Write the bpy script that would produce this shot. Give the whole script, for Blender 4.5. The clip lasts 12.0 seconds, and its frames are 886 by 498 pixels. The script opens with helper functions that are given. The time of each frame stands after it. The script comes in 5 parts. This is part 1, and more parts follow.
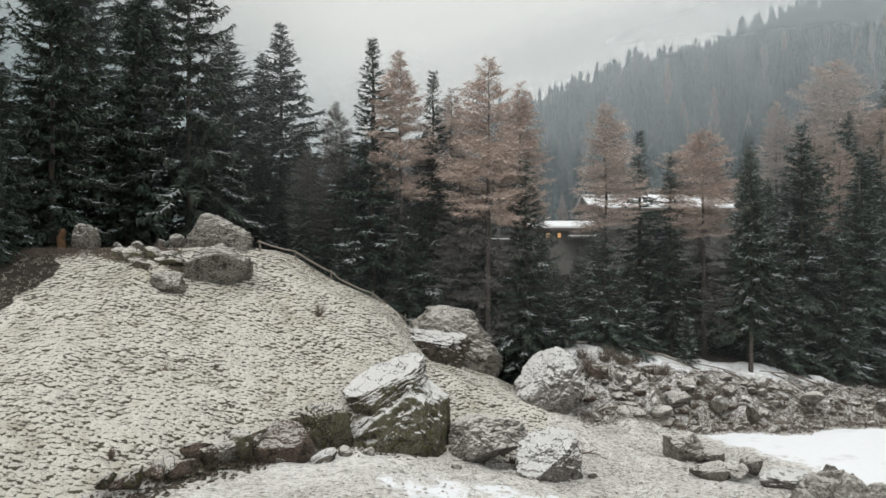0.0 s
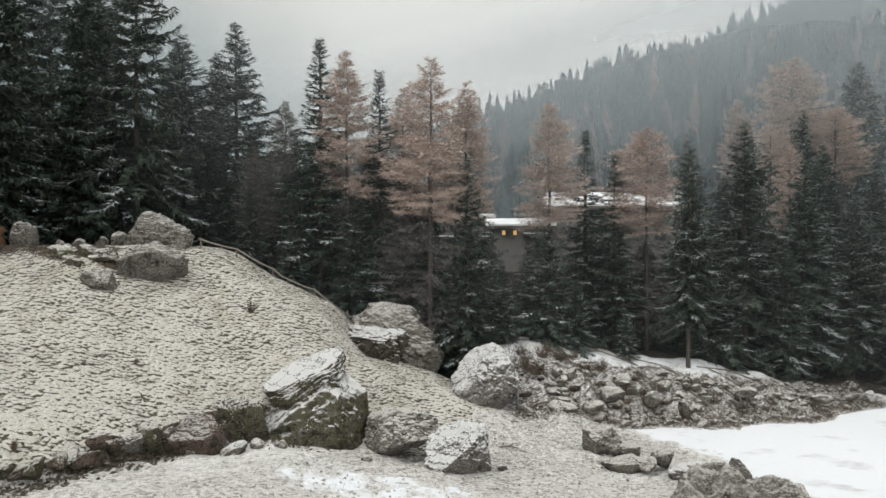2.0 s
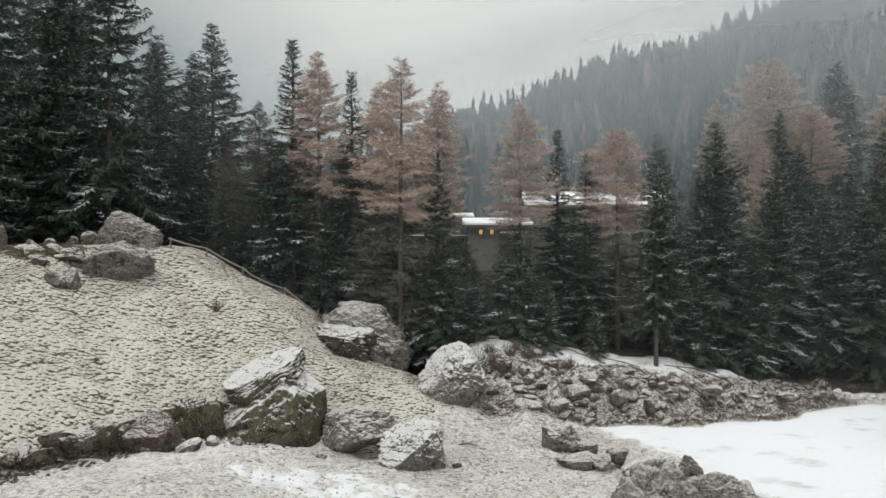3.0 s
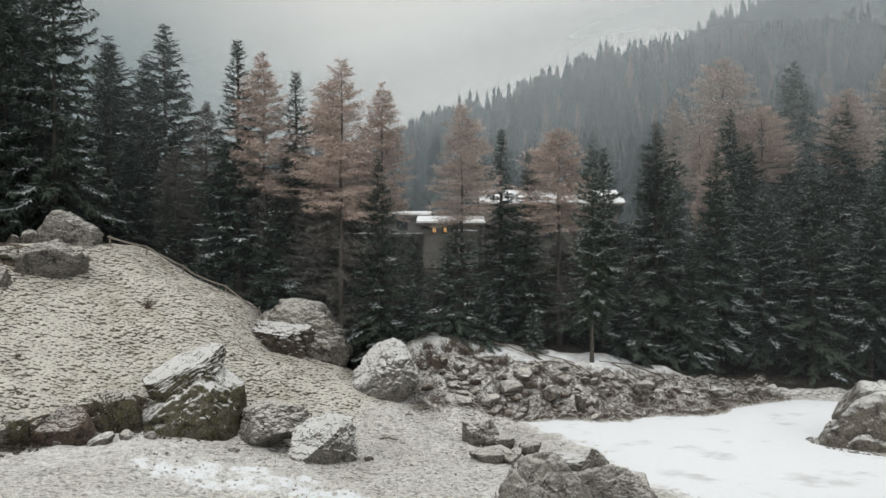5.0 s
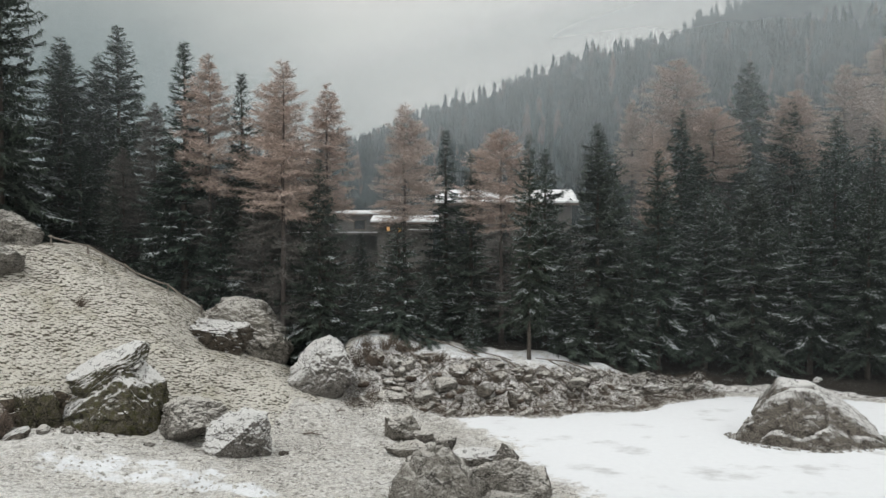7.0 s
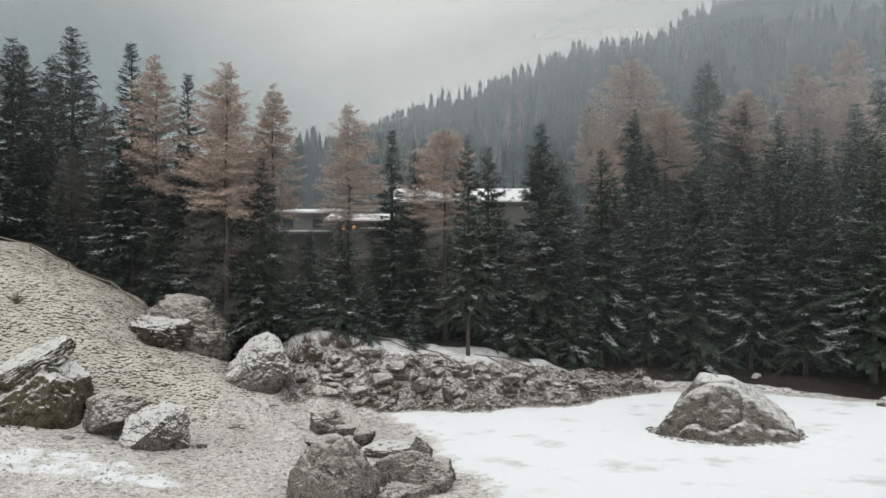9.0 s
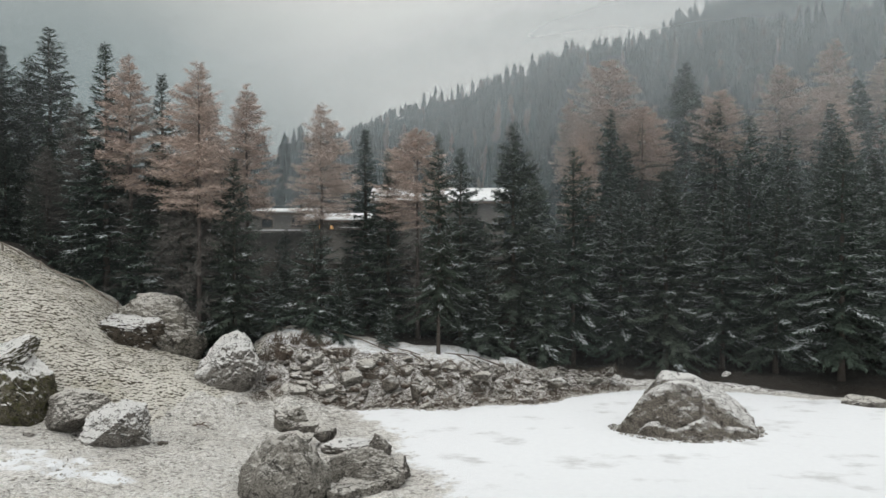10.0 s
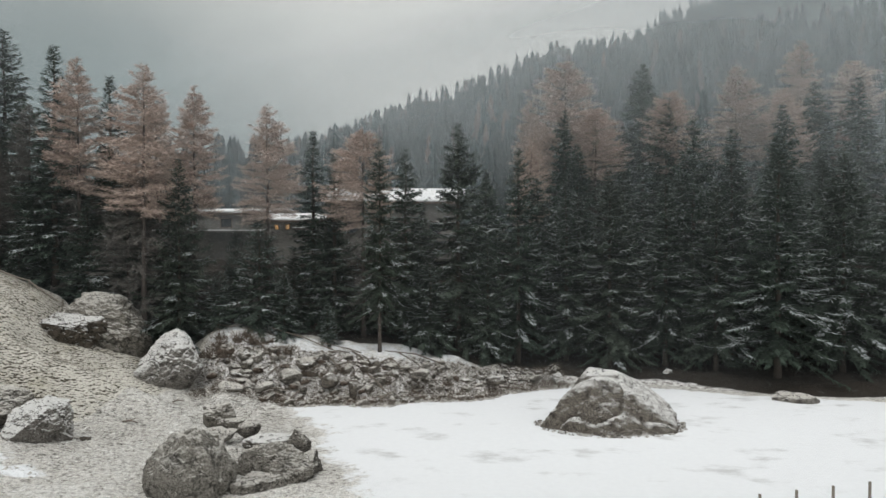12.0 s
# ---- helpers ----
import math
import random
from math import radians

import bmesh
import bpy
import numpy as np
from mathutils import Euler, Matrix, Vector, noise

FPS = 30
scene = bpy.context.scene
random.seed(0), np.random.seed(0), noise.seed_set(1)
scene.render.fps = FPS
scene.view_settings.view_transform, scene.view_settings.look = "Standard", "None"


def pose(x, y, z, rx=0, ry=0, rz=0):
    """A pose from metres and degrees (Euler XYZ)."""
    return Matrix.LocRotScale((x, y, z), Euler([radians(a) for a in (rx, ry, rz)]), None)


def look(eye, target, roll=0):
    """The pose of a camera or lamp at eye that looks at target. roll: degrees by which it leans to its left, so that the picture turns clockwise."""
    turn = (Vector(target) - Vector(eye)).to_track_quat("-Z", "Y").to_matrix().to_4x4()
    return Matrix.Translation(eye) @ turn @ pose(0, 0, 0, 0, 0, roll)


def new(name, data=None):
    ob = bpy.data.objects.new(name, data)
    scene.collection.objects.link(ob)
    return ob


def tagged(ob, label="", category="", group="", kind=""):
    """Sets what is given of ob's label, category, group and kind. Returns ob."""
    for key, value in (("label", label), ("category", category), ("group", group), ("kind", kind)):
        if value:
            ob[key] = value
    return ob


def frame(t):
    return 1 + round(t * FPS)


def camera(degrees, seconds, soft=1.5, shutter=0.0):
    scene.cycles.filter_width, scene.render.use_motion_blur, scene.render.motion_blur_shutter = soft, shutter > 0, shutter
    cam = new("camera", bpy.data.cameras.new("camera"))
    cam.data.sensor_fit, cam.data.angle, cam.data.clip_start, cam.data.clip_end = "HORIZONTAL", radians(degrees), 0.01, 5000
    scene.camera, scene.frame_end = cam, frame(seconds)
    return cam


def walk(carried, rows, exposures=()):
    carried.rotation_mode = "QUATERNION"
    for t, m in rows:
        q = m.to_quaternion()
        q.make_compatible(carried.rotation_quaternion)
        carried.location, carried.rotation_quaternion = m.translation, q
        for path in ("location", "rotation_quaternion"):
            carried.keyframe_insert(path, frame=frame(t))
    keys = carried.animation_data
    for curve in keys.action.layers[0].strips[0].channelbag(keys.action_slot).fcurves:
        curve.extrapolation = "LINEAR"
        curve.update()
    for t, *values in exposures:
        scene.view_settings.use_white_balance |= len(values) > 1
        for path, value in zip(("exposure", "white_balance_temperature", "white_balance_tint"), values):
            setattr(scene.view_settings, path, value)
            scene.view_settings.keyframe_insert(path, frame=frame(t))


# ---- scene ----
cam = camera(62.6, 12.0, soft=1.5)
METRES, EYE, TILT, LEAN, TURN = 25.0, 10.5, 0.0, 0.0, 0.0
ROWS = [
    (0.0, 0.0, 0.0, 0.0, -0.0, 0.0, 0.0),
    (0.5, 0.0404, -0.0079, 0.0002, 0.07, -0.07, -0.02),
    (1.0, 0.0806, -0.0157, 0.0007, 0.12, -0.13, -0.03),
    (1.5, 0.1206, -0.0231, 0.0013, 0.17, -0.2, -0.02),
    (2.0, 0.1613, -0.0302, 0.0025, 0.2, -0.27, -0.02),
    (2.5, 0.2027, -0.0374, 0.0036, 0.23, -0.32, -0.02),
    (3.0, 0.244, -0.0446, 0.0047, 0.24, -0.39, -0.02),
    (5.0, 0.4078, -0.0752, 0.007, 0.18, -0.6, -0.0),
    (5.5, 0.4488, -0.0834, 0.0082, 0.15, -0.63, -0.01),
    (6.0, 0.4897, -0.0914, 0.0093, 0.12, -0.67, -0.01),
    (6.5, 0.5313, -0.0992, 0.0095, 0.1, -0.7, -0.01),
    (7.0, 0.5727, -0.1074, 0.0093, 0.1, -0.73, -0.02),
    (9.0, 0.7393, -0.1387, 0.0067, 0.05, -0.8, -0.0),
    (9.5, 0.7796, -0.1465, 0.0066, 0.0, -0.82, -0.01),
    (10.0, 0.8202, -0.1539, 0.0062, -0.03, -0.85, -0.0),
    (10.5, 0.8605, -0.1611, 0.0057, -0.08, -0.84, 0.02),
    (11.0, 0.9014, -0.1685, 0.005, -0.12, -0.83, 0.02),
    (11.5, 0.9422, -0.176, 0.0041, -0.16, -0.82, 0.03),
    (12.0, 0.9826, -0.1847, 0.0034, -0.22, -0.81, 0.04),
]
walk(cam, [(t, pose(0, 0, EYE, TILT, LEAN, TURN) @ pose(METRES * x, METRES * y, METRES * z, 90 + pitch, roll, yaw)) for t, x, y, z, yaw, pitch, roll in ROWS], [(0.0, 0.12), (3.0, 0.06), (6.0, -0.08), (9.0, -0.04), (12.0, -0.15)])

# ---- world, sun ----
world = bpy.data.worlds.new("world")
scene.world = world
world.use_nodes = True
wn, wl = world.node_tree.nodes, world.node_tree.links
wn.clear()
SUN_ELEV, SUN_ROT = radians(52), radians(200)
sky = wn.new("ShaderNodeTexSky")
sky.sky_type, sky.sun_disc, sky.sun_elevation, sky.sun_rotation = "NISHITA", False, SUN_ELEV, SUN_ROT
w_coord = wn.new("ShaderNodeTexCoord")
w_sep = wn.new("ShaderNodeSeparateXYZ")
wl.new(w_coord.outputs["Generated"], w_sep.inputs[0])
w_ramp = wn.new("ShaderNodeMapRange")
w_ramp.inputs["From Min"].default_value, w_ramp.inputs["From Max"].default_value = 0.0, 0.9
w_ramp.inputs["To Min"].default_value, w_ramp.inputs["To Max"].default_value = 10.0, 14.0
wl.new(w_sep.outputs["Z"], w_ramp.inputs["Value"])
w_cloud = wn.new("ShaderNodeMix")
w_cloud.data_type = "RGBA"
w_cloud.blend_type = "MULTIPLY"
w_cloud.inputs["Factor"].default_value = 1.0
w_cloud.inputs["A"].default_value = (0.99, 1.0, 0.985, 1)
wl.new(w_ramp.outputs[0], w_cloud.inputs["B"])
w_mix = wn.new("ShaderNodeMix")
w_mix.data_type = "RGBA"
w_mix.inputs["Factor"].default_value = 0.93
wl.new(sky.outputs[0], w_mix.inputs["A"])
wl.new(w_cloud.outputs["Result"], w_mix.inputs["B"])
w_bg = wn.new("ShaderNodeBackground")
w_bg.inputs["Strength"].default_value = 0.112
w_out = wn.new("ShaderNodeOutputWorld")
wl.new(w_mix.outputs["Result"], w_bg.inputs[0])
wl.new(w_bg.outputs[0], w_out.inputs[0])

sun_data = bpy.data.lights.new("sun", "SUN")
sun_data.energy, sun_data.angle, sun_data.color = 1.0, radians(20), (1.0, 0.97, 0.93)
sun = new("sun", sun_data)
sun.matrix_world = look((0, 0, 80), (0 + 0.34 * 60, 0.5 * 60, 80 - 60 * 1.1))


# ---- materials ----
class Mat:
    """A node material with short calls."""

    def __init__(self, name, rough=0.9, metal=0.0):
        self.m = bpy.data.materials.new(name)
        self.m.use_nodes = True
        self.n, self.l = self.m.node_tree.nodes, self.m.node_tree.links
        self.b = self.n["Principled BSDF"]
        self.b.inputs["Roughness"].default_value = rough
        self.b.inputs["Metallic"].default_value = metal
        self.b.inputs["Specular IOR Level"].default_value = 0.25
        self.co = self.n.new("ShaderNodeTexCoord")
        self.geo = self.n.new("ShaderNodeNewGeometry")

    def noise(self, scale, detail=4, rough=0.55, stretch=None, world_space=True):
        t = self.n.new("ShaderNodeTexNoise")
        t.inputs["Scale"].default_value, t.inputs["Detail"].default_value, t.inputs["Roughness"].default_value = scale, detail, rough
        src = self.geo.outputs["Position"] if world_space else self.co.outputs["Object"]
        if stretch:
            mp = self.n.new("ShaderNodeMapping")
            mp.inputs["Scale"].default_value = stretch
            self.l.new(src, mp.inputs[0])
            src = mp.outputs[0]
        self.l.new(src, t.inputs["Vector"])
        return t.outputs["Fac"]

    def ramp(self, src, a, b, lo=0.0, hi=1.0):
        r = self.n.new("ShaderNodeMapRange")
        r.interpolation_type = "SMOOTHSTEP"
        for key, v in (("From Min", a), ("From Max", b), ("To Min", lo), ("To Max", hi)):
            r.inputs[key].default_value = v
        self.l.new(src, r.inputs["Value"])
        return r.outputs[0]

    def mix(self, f, a, b):
        x = self.n.new("ShaderNodeMix")
        x.data_type = "RGBA"
        for key, v in (("Factor", f), ("A", a), ("B", b)):
            if isinstance(v, tuple):
                x.inputs[key].default_value = (*v, 1)
            elif isinstance(v, float):
                x.inputs[key].default_value = v
            else:
                self.l.new(v, x.inputs[key])
        return x.outputs["Result"]

    def math(self, op, a, b):
        x = self.n.new("ShaderNodeMath")
        x.operation = op
        for i, v in enumerate((a, b)):
            if isinstance(v, float):
                x.inputs[i].default_value = v
            else:
                self.l.new(v, x.inputs[i])
        return x.outputs[0]

    def up(self):
        s = self.n.new("ShaderNodeSeparateXYZ")
        self.l.new(self.geo.outputs["Normal"], s.inputs[0])
        return s.outputs["Z"]

    def attr(self, name):
        a = self.n.new("ShaderNodeAttribute")
        a.attribute_name = name
        return a.outputs["Fac"]

    def island(self):
        return self.geo.outputs["Random Per Island"]

    def rnd(self):
        return self.n.new("ShaderNodeObjectInfo").outputs["Random"]

    def colour(self, c):
        if isinstance(c, tuple):
            self.b.inputs["Base Color"].default_value = (*c, 1)
        else:
            self.l.new(c, self.b.inputs["Base Color"])
        return self

    def bump(self, src, strength=0.5, dist=0.05):
        x = self.n.new("ShaderNodeBump")
        x.inputs["Strength"].default_value, x.inputs["Distance"].default_value = strength, dist
        self.l.new(src, x.inputs["Height"])
        self.l.new(x.outputs[0], self.b.inputs["Normal"])
        return self


def make_ground():
    k = Mat("ground_cover", 0.95)
    fine, mid, big = k.noise(24, 6, 0.75), k.noise(3.0, 6, 0.7), k.noise(0.22, 3)
    tuft = k.noise(6.5, 5, 0.75)
    # frosted pasture: rime and turf, each hummock's shaded lower side painted dark
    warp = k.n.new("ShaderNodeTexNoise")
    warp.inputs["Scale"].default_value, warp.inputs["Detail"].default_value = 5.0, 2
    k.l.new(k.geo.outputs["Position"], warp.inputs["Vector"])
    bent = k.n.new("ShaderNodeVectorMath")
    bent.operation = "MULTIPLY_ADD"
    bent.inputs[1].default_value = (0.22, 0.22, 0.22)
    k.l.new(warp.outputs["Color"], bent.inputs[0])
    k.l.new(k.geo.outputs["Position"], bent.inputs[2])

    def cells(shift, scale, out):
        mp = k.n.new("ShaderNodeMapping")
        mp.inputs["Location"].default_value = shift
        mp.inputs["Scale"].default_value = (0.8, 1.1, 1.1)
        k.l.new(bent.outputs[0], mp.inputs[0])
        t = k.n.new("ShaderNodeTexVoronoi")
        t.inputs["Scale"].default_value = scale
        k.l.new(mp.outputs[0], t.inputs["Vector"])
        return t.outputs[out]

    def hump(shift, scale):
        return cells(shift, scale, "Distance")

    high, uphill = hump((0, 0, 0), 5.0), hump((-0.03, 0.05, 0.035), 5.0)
    # rime on the tufts; relief shade put into the turf of pits and downhill sides
    lump_shade = k.math("ADD", k.math("MULTIPLY", high, 0.55), k.math("MULTIPLY", k.math("SUBTRACT", high, uphill), 1.5))
    lump_shade = k.math("ADD", lump_shade, k.math("MULTIPLY", k.math("SUBTRACT", tuft, 0.5), 0.85))
    lump_shade = k.math("ADD", lump_shade, k.math("MULTIPLY", k.math("SUBTRACT", big, 0.5), 0.45))
    lump_shade = k.math("ADD", lump_shade, k.math("MULTIPLY", k.math("SUBTRACT", k.attr("turf"), 0.45), 0.38))
    # more dark turf towards the upper left of the pasture
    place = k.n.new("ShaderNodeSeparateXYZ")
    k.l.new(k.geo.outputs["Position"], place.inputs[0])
    upper_left = k.math("MULTIPLY", k.ramp(place.outputs["X"], -8.0, -18.0), k.ramp(place.outputs["Y"], 29.0, 39.0))
    lump_shade = k.math("ADD", lump_shade, k.math("MULTIPLY", upper_left, 0.13))
    bare = k.ramp(lump_shade, 0.36, 0.66)
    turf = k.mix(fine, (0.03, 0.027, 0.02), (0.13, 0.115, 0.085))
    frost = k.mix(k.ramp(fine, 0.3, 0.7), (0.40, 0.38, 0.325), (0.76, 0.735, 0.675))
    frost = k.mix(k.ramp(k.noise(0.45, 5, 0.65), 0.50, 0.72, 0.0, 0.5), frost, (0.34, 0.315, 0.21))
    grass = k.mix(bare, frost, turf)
    # gravel with thin snow
    pebble = k.n.new("ShaderNodeSeparateColor")
    k.l.new(cells((3.0, 1.0, 2.0), 7.5, "Color"), pebble.inputs[0])
    grit = k.mix(k.ramp(fine, 0.34, 0.62), (0.26, 0.246, 0.216), (0.80, 0.78, 0.735))
    grit = k.mix(k.ramp(pebble.outputs[0], 0.62, 0.95, 0.0, 0.7), grit, (0.12, 0.11, 0.10))
    thin = k.ramp(k.math("ADD", k.math("MULTIPLY", mid, 0.6), k.math("MULTIPLY", big, 0.4)), 0.44, 0.62)
    gravel = k.mix(thin, grit, k.mix(k.ramp(fine, 0.34, 0.6), (0.44, 0.43, 0.40), (0.86, 0.85, 0.82)))
    # same painted hummock shade, weaker, over the gravel
    gravel = k.mix(k.math("MULTIPLY", bare, 0.45), gravel, (0.11, 0.10, 0.085))
    # snow on the frozen flat
    streak = k.noise(0.30, 6, 0.62, (0.8, 1.3, 1.0))
    worn = k.ramp(streak, 0.55, 0.74)
    snow = k.mix(k.math("MULTIPLY", worn, 0.75), k.mix(mid, (0.76, 0.78, 0.80), (0.845, 0.865, 0.88)), (0.45, 0.455, 0.45))
    # needle litter in the wood, its near-black colour also holding the trees' shade
    litter_shade = k.mix(mid, (0.014, 0.012, 0.010), (0.045, 0.038, 0.030))
    litter_shade = k.mix(k.ramp(k.noise(0.9, 5), 0.62, 0.85), litter_shade, (0.15, 0.15, 0.15))
    edge = k.noise(1.1, 8, 0.72)

    def zone(name):
        return k.ramp(k.math("ADD", k.attr(name), k.math("MULTIPLY", k.math("SUBTRACT", edge, 0.5), 1.3)), 0.36, 0.64)

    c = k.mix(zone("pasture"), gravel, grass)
    soil = k.mix(fine, (0.06, 0.052, 0.043), (0.27, 0.245, 0.215))
    soil = k.mix(k.ramp(k.math("ADD", k.math("MULTIPLY", mid, 0.6), k.math("MULTIPLY", fine, 0.4)), 0.43, 0.54), soil, (0.80, 0.79, 0.775))
    c = k.mix(zone("bank"), c, soil)
    earth = k.mix(k.ramp(k.noise(5.0, 6, 0.7), 0.35, 0.65), (0.022, 0.018, 0.013), (0.14, 0.115, 0.085))
    c = k.mix(zone("earth"), c, earth)
    c = k.mix(zone("flat_snow"), c, snow)
    c = k.mix(zone("wood"), c, litter_shade)
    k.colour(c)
    k.bump(k.math("SUBTRACT", k.math("MULTIPLY", fine, 0.7), k.math("MULTIPLY", k.math("MULTIPLY", high, 1.6), k.attr("stony"))), 1.0, 0.10)
    return k.m


def make_rock(name, dark, light, snow_from, snow_to, moss=0.0, rime=((0.46, 0.44, 0.395), (0.80, 0.78, 0.735))):
    k = Mat(name, 0.9)
    f, m = k.noise(13, 8, 0.8), k.noise(1.6, 6, 0.65)
    c = k.mix(k.ramp(f, 0.36, 0.64), dark, light)
    c = k.mix(k.ramp(m, 0.5, 0.7), c, tuple(0.55 * v for v in dark))
    if moss:
        c = k.mix(k.math("MULTIPLY", k.ramp(k.noise(3.5, 7, 0.75), 0.46, 0.62), moss), c, (0.085, 0.085, 0.032))
    grain = k.math("MULTIPLY", k.math("SUBTRACT", k.noise(18.0, 6, 0.8), 0.5), 0.9)
    drift = k.math("MULTIPLY", k.math("SUBTRACT", k.noise(2.2, 6, 0.7), 0.5), 0.6)
    cover = k.ramp(k.math("ADD", k.up(), k.math("ADD", grain, drift)), snow_from, snow_to)
    crack = k.ramp(k.math("ABSOLUTE", k.math("SUBTRACT", k.noise(1.1, 5, 0.55, (1.0, 1.0, 1.8)), 0.5), 0.0), 0.002, 0.014)
    c = k.mix(cover, c, k.mix(k.ramp(f, 0.3, 0.7), *rime))
    c = k.mix(crack, tuple(0.6 * v for v in dark), c)
    k.colour(c)
    k.bump(k.math("ADD", k.math("ADD", f, k.math("MULTIPLY", k.noise(4.0, 5, 0.7), 1.2)), k.math("MULTIPLY", crack, 0.25)), 1.0, 0.16)
    return k.m


def plain(name, a, b, scale=6.0, rough=0.85, metal=0.0, stretch=None, world_space=True):
    k = Mat(name, rough, metal)
    n = k.noise(scale, 5, 0.6, stretch, world_space)
    k.colour(k.mix(n, a, b)).bump(n, 0.3, 0.02)
    return k.m


def make_needles(name, a, b, vary):
    k = Mat(name, 0.8)
    c = k.mix(k.island(), a, b)
    c = k.mix(k.math("MULTIPLY", k.rnd(), 0.6), c, vary)
    k.colour(c)
    return k.m


SNOWY = ((0.62, 0.615, 0.59), (0.92, 0.915, 0.90))
M_GROUND = make_ground()
M_ROCK = make_rock("grey_rock", (0.075, 0.068, 0.06), (0.38, 0.36, 0.32), 0.12, 0.70)
M_ROCK_RIME = make_rock("rimed_rock", (0.06, 0.055, 0.047), (0.34, 0.32, 0.285), 0.34, 0.85)
M_ROCK_WHITE = make_rock("snowy_rock", (0.10, 0.092, 0.08), (0.36, 0.34, 0.31), 0.02, 0.5, 0.0, SNOWY)
M_ROCK_CAP = make_rock("capped_rock", (0.055, 0.048, 0.041), (0.24, 0.215, 0.18), 0.46, 0.92, 0.0, SNOWY)
M_ROCK_MOSS = make_rock("mossy_rock", (0.036, 0.032, 0.022), (0.21, 0.19, 0.145), 0.34, 0.70, 0.85, SNOWY)
M_ROCK_FACE = make_rock("mossy_face", (0.03, 0.027, 0.019), (0.19, 0.17, 0.125), 0.60, 0.95, 0.8)
M_ROCK_DARK = make_rock("dark_rock", (0.045, 0.041, 0.037), (0.25, 0.23, 0.20), 0.45, 0.95)
M_ROCK_FROSTED = make_rock("frosted_outcrop", (0.085, 0.077, 0.065), (0.31, 0.29, 0.25), 0.32, 1.0)
M_ROCK_LICHEN = make_rock("lichened_rock", (0.085, 0.079, 0.068), (0.36, 0.34, 0.30), 0.50, 1.15)
M_ROCK_BROWN = make_rock("brown_rock", (0.05, 0.039, 0.031), (0.22, 0.168, 0.132), 0.62, 1.05)
M_SHELF = make_rock("snowy_shelf", (0.04, 0.033, 0.025), (0.17, 0.145, 0.115), 0.42, 0.80, 0.0, SNOWY)
M_EARTH = make_rock("earth_bank", (0.045, 0.036, 0.027), (0.18, 0.15, 0.115), 0.74, 1.05)
M_BARK = plain("bark", (0.035, 0.029, 0.024), (0.11, 0.093, 0.08), 8, 0.95, 0, (3, 3, 0.6))
M_BARK_LARCH = plain("larch_bark", (0.035, 0.029, 0.026), (0.11, 0.094, 0.085), 8, 0.95, 0, (3, 3, 0.6))
M_SPRUCE = make_needles("spruce_needles", (0.022, 0.036, 0.027), (0.072, 0.10, 0.078), (0.055, 0.064, 0.05))
M_LARCH = make_needles("larch_twigs", (0.19, 0.133, 0.108), (0.55, 0.44, 0.38), (0.36, 0.31, 0.28))
M_LARCH_GREY = make_needles("grey_twigs", (0.045, 0.042, 0.038), (0.17, 0.16, 0.147), (0.11, 0.107, 0.10))
M_STALK = make_needles("frosted_stalks", (0.07, 0.06, 0.045), (0.46, 0.43, 0.38), (0.30, 0.27, 0.23))
M_FROST = plain("frost", (0.17, 0.195, 0.20), (0.52, 0.55, 0.56), 1.2)
M_SNOW = plain("roof_snow", (0.50, 0.51, 0.52), (0.80, 0.81, 0.81), 1.5)
M_RUST = plain("rotten_wood", (0.045, 0.027, 0.015), (0.12, 0.067, 0.035), 6, 0.95, 0, (4, 4, 0.8))
M_WOOD = plain("weathered_wood", (0.10, 0.088, 0.072), (0.26, 0.23, 0.20), 9, 0.9, 0, (4, 4, 0.8))
M_TWIG = plain("dry_twigs", (0.055, 0.042, 0.032), (0.20, 0.165, 0.135), 5)
M_WALL = plain("grey_render", (0.14, 0.135, 0.125), (0.21, 0.20, 0.187), 1.5)
M_CONCRETE = plain("concrete_wall", (0.11, 0.105, 0.097), (0.19, 0.18, 0.168), 1.2)
M_DARKWOOD = plain("dark_boarding", (0.07, 0.055, 0.045), (0.15, 0.12, 0.10), 6, 0.9, 0, (6, 6, 0.5))
M_GLASS = Mat("window_glass", 0.08)
M_GLASS.colour((0.03, 0.035, 0.04))
M_GLASS = M_GLASS.m
lit = Mat("lit_window", 0.4)
lit.colour((0.6, 0.4, 0.2))
lit.b.inputs["Emission Color"].default_value = (1.0, 0.55, 0.2, 1)
lit.b.inputs["Emission Strength"].default_value = 0.5
M_LIT = lit.m


def make_far_wood():
    k = Mat("far_wood", 0.9)
    r = k.attr("tint")
    # bluer than the near spruces: distance haze put into the needle colour
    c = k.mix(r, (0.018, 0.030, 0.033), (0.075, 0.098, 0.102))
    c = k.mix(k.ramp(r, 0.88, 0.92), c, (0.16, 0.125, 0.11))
    k.colour(c)
    return k.m


M_FARWOOD = make_far_wood()


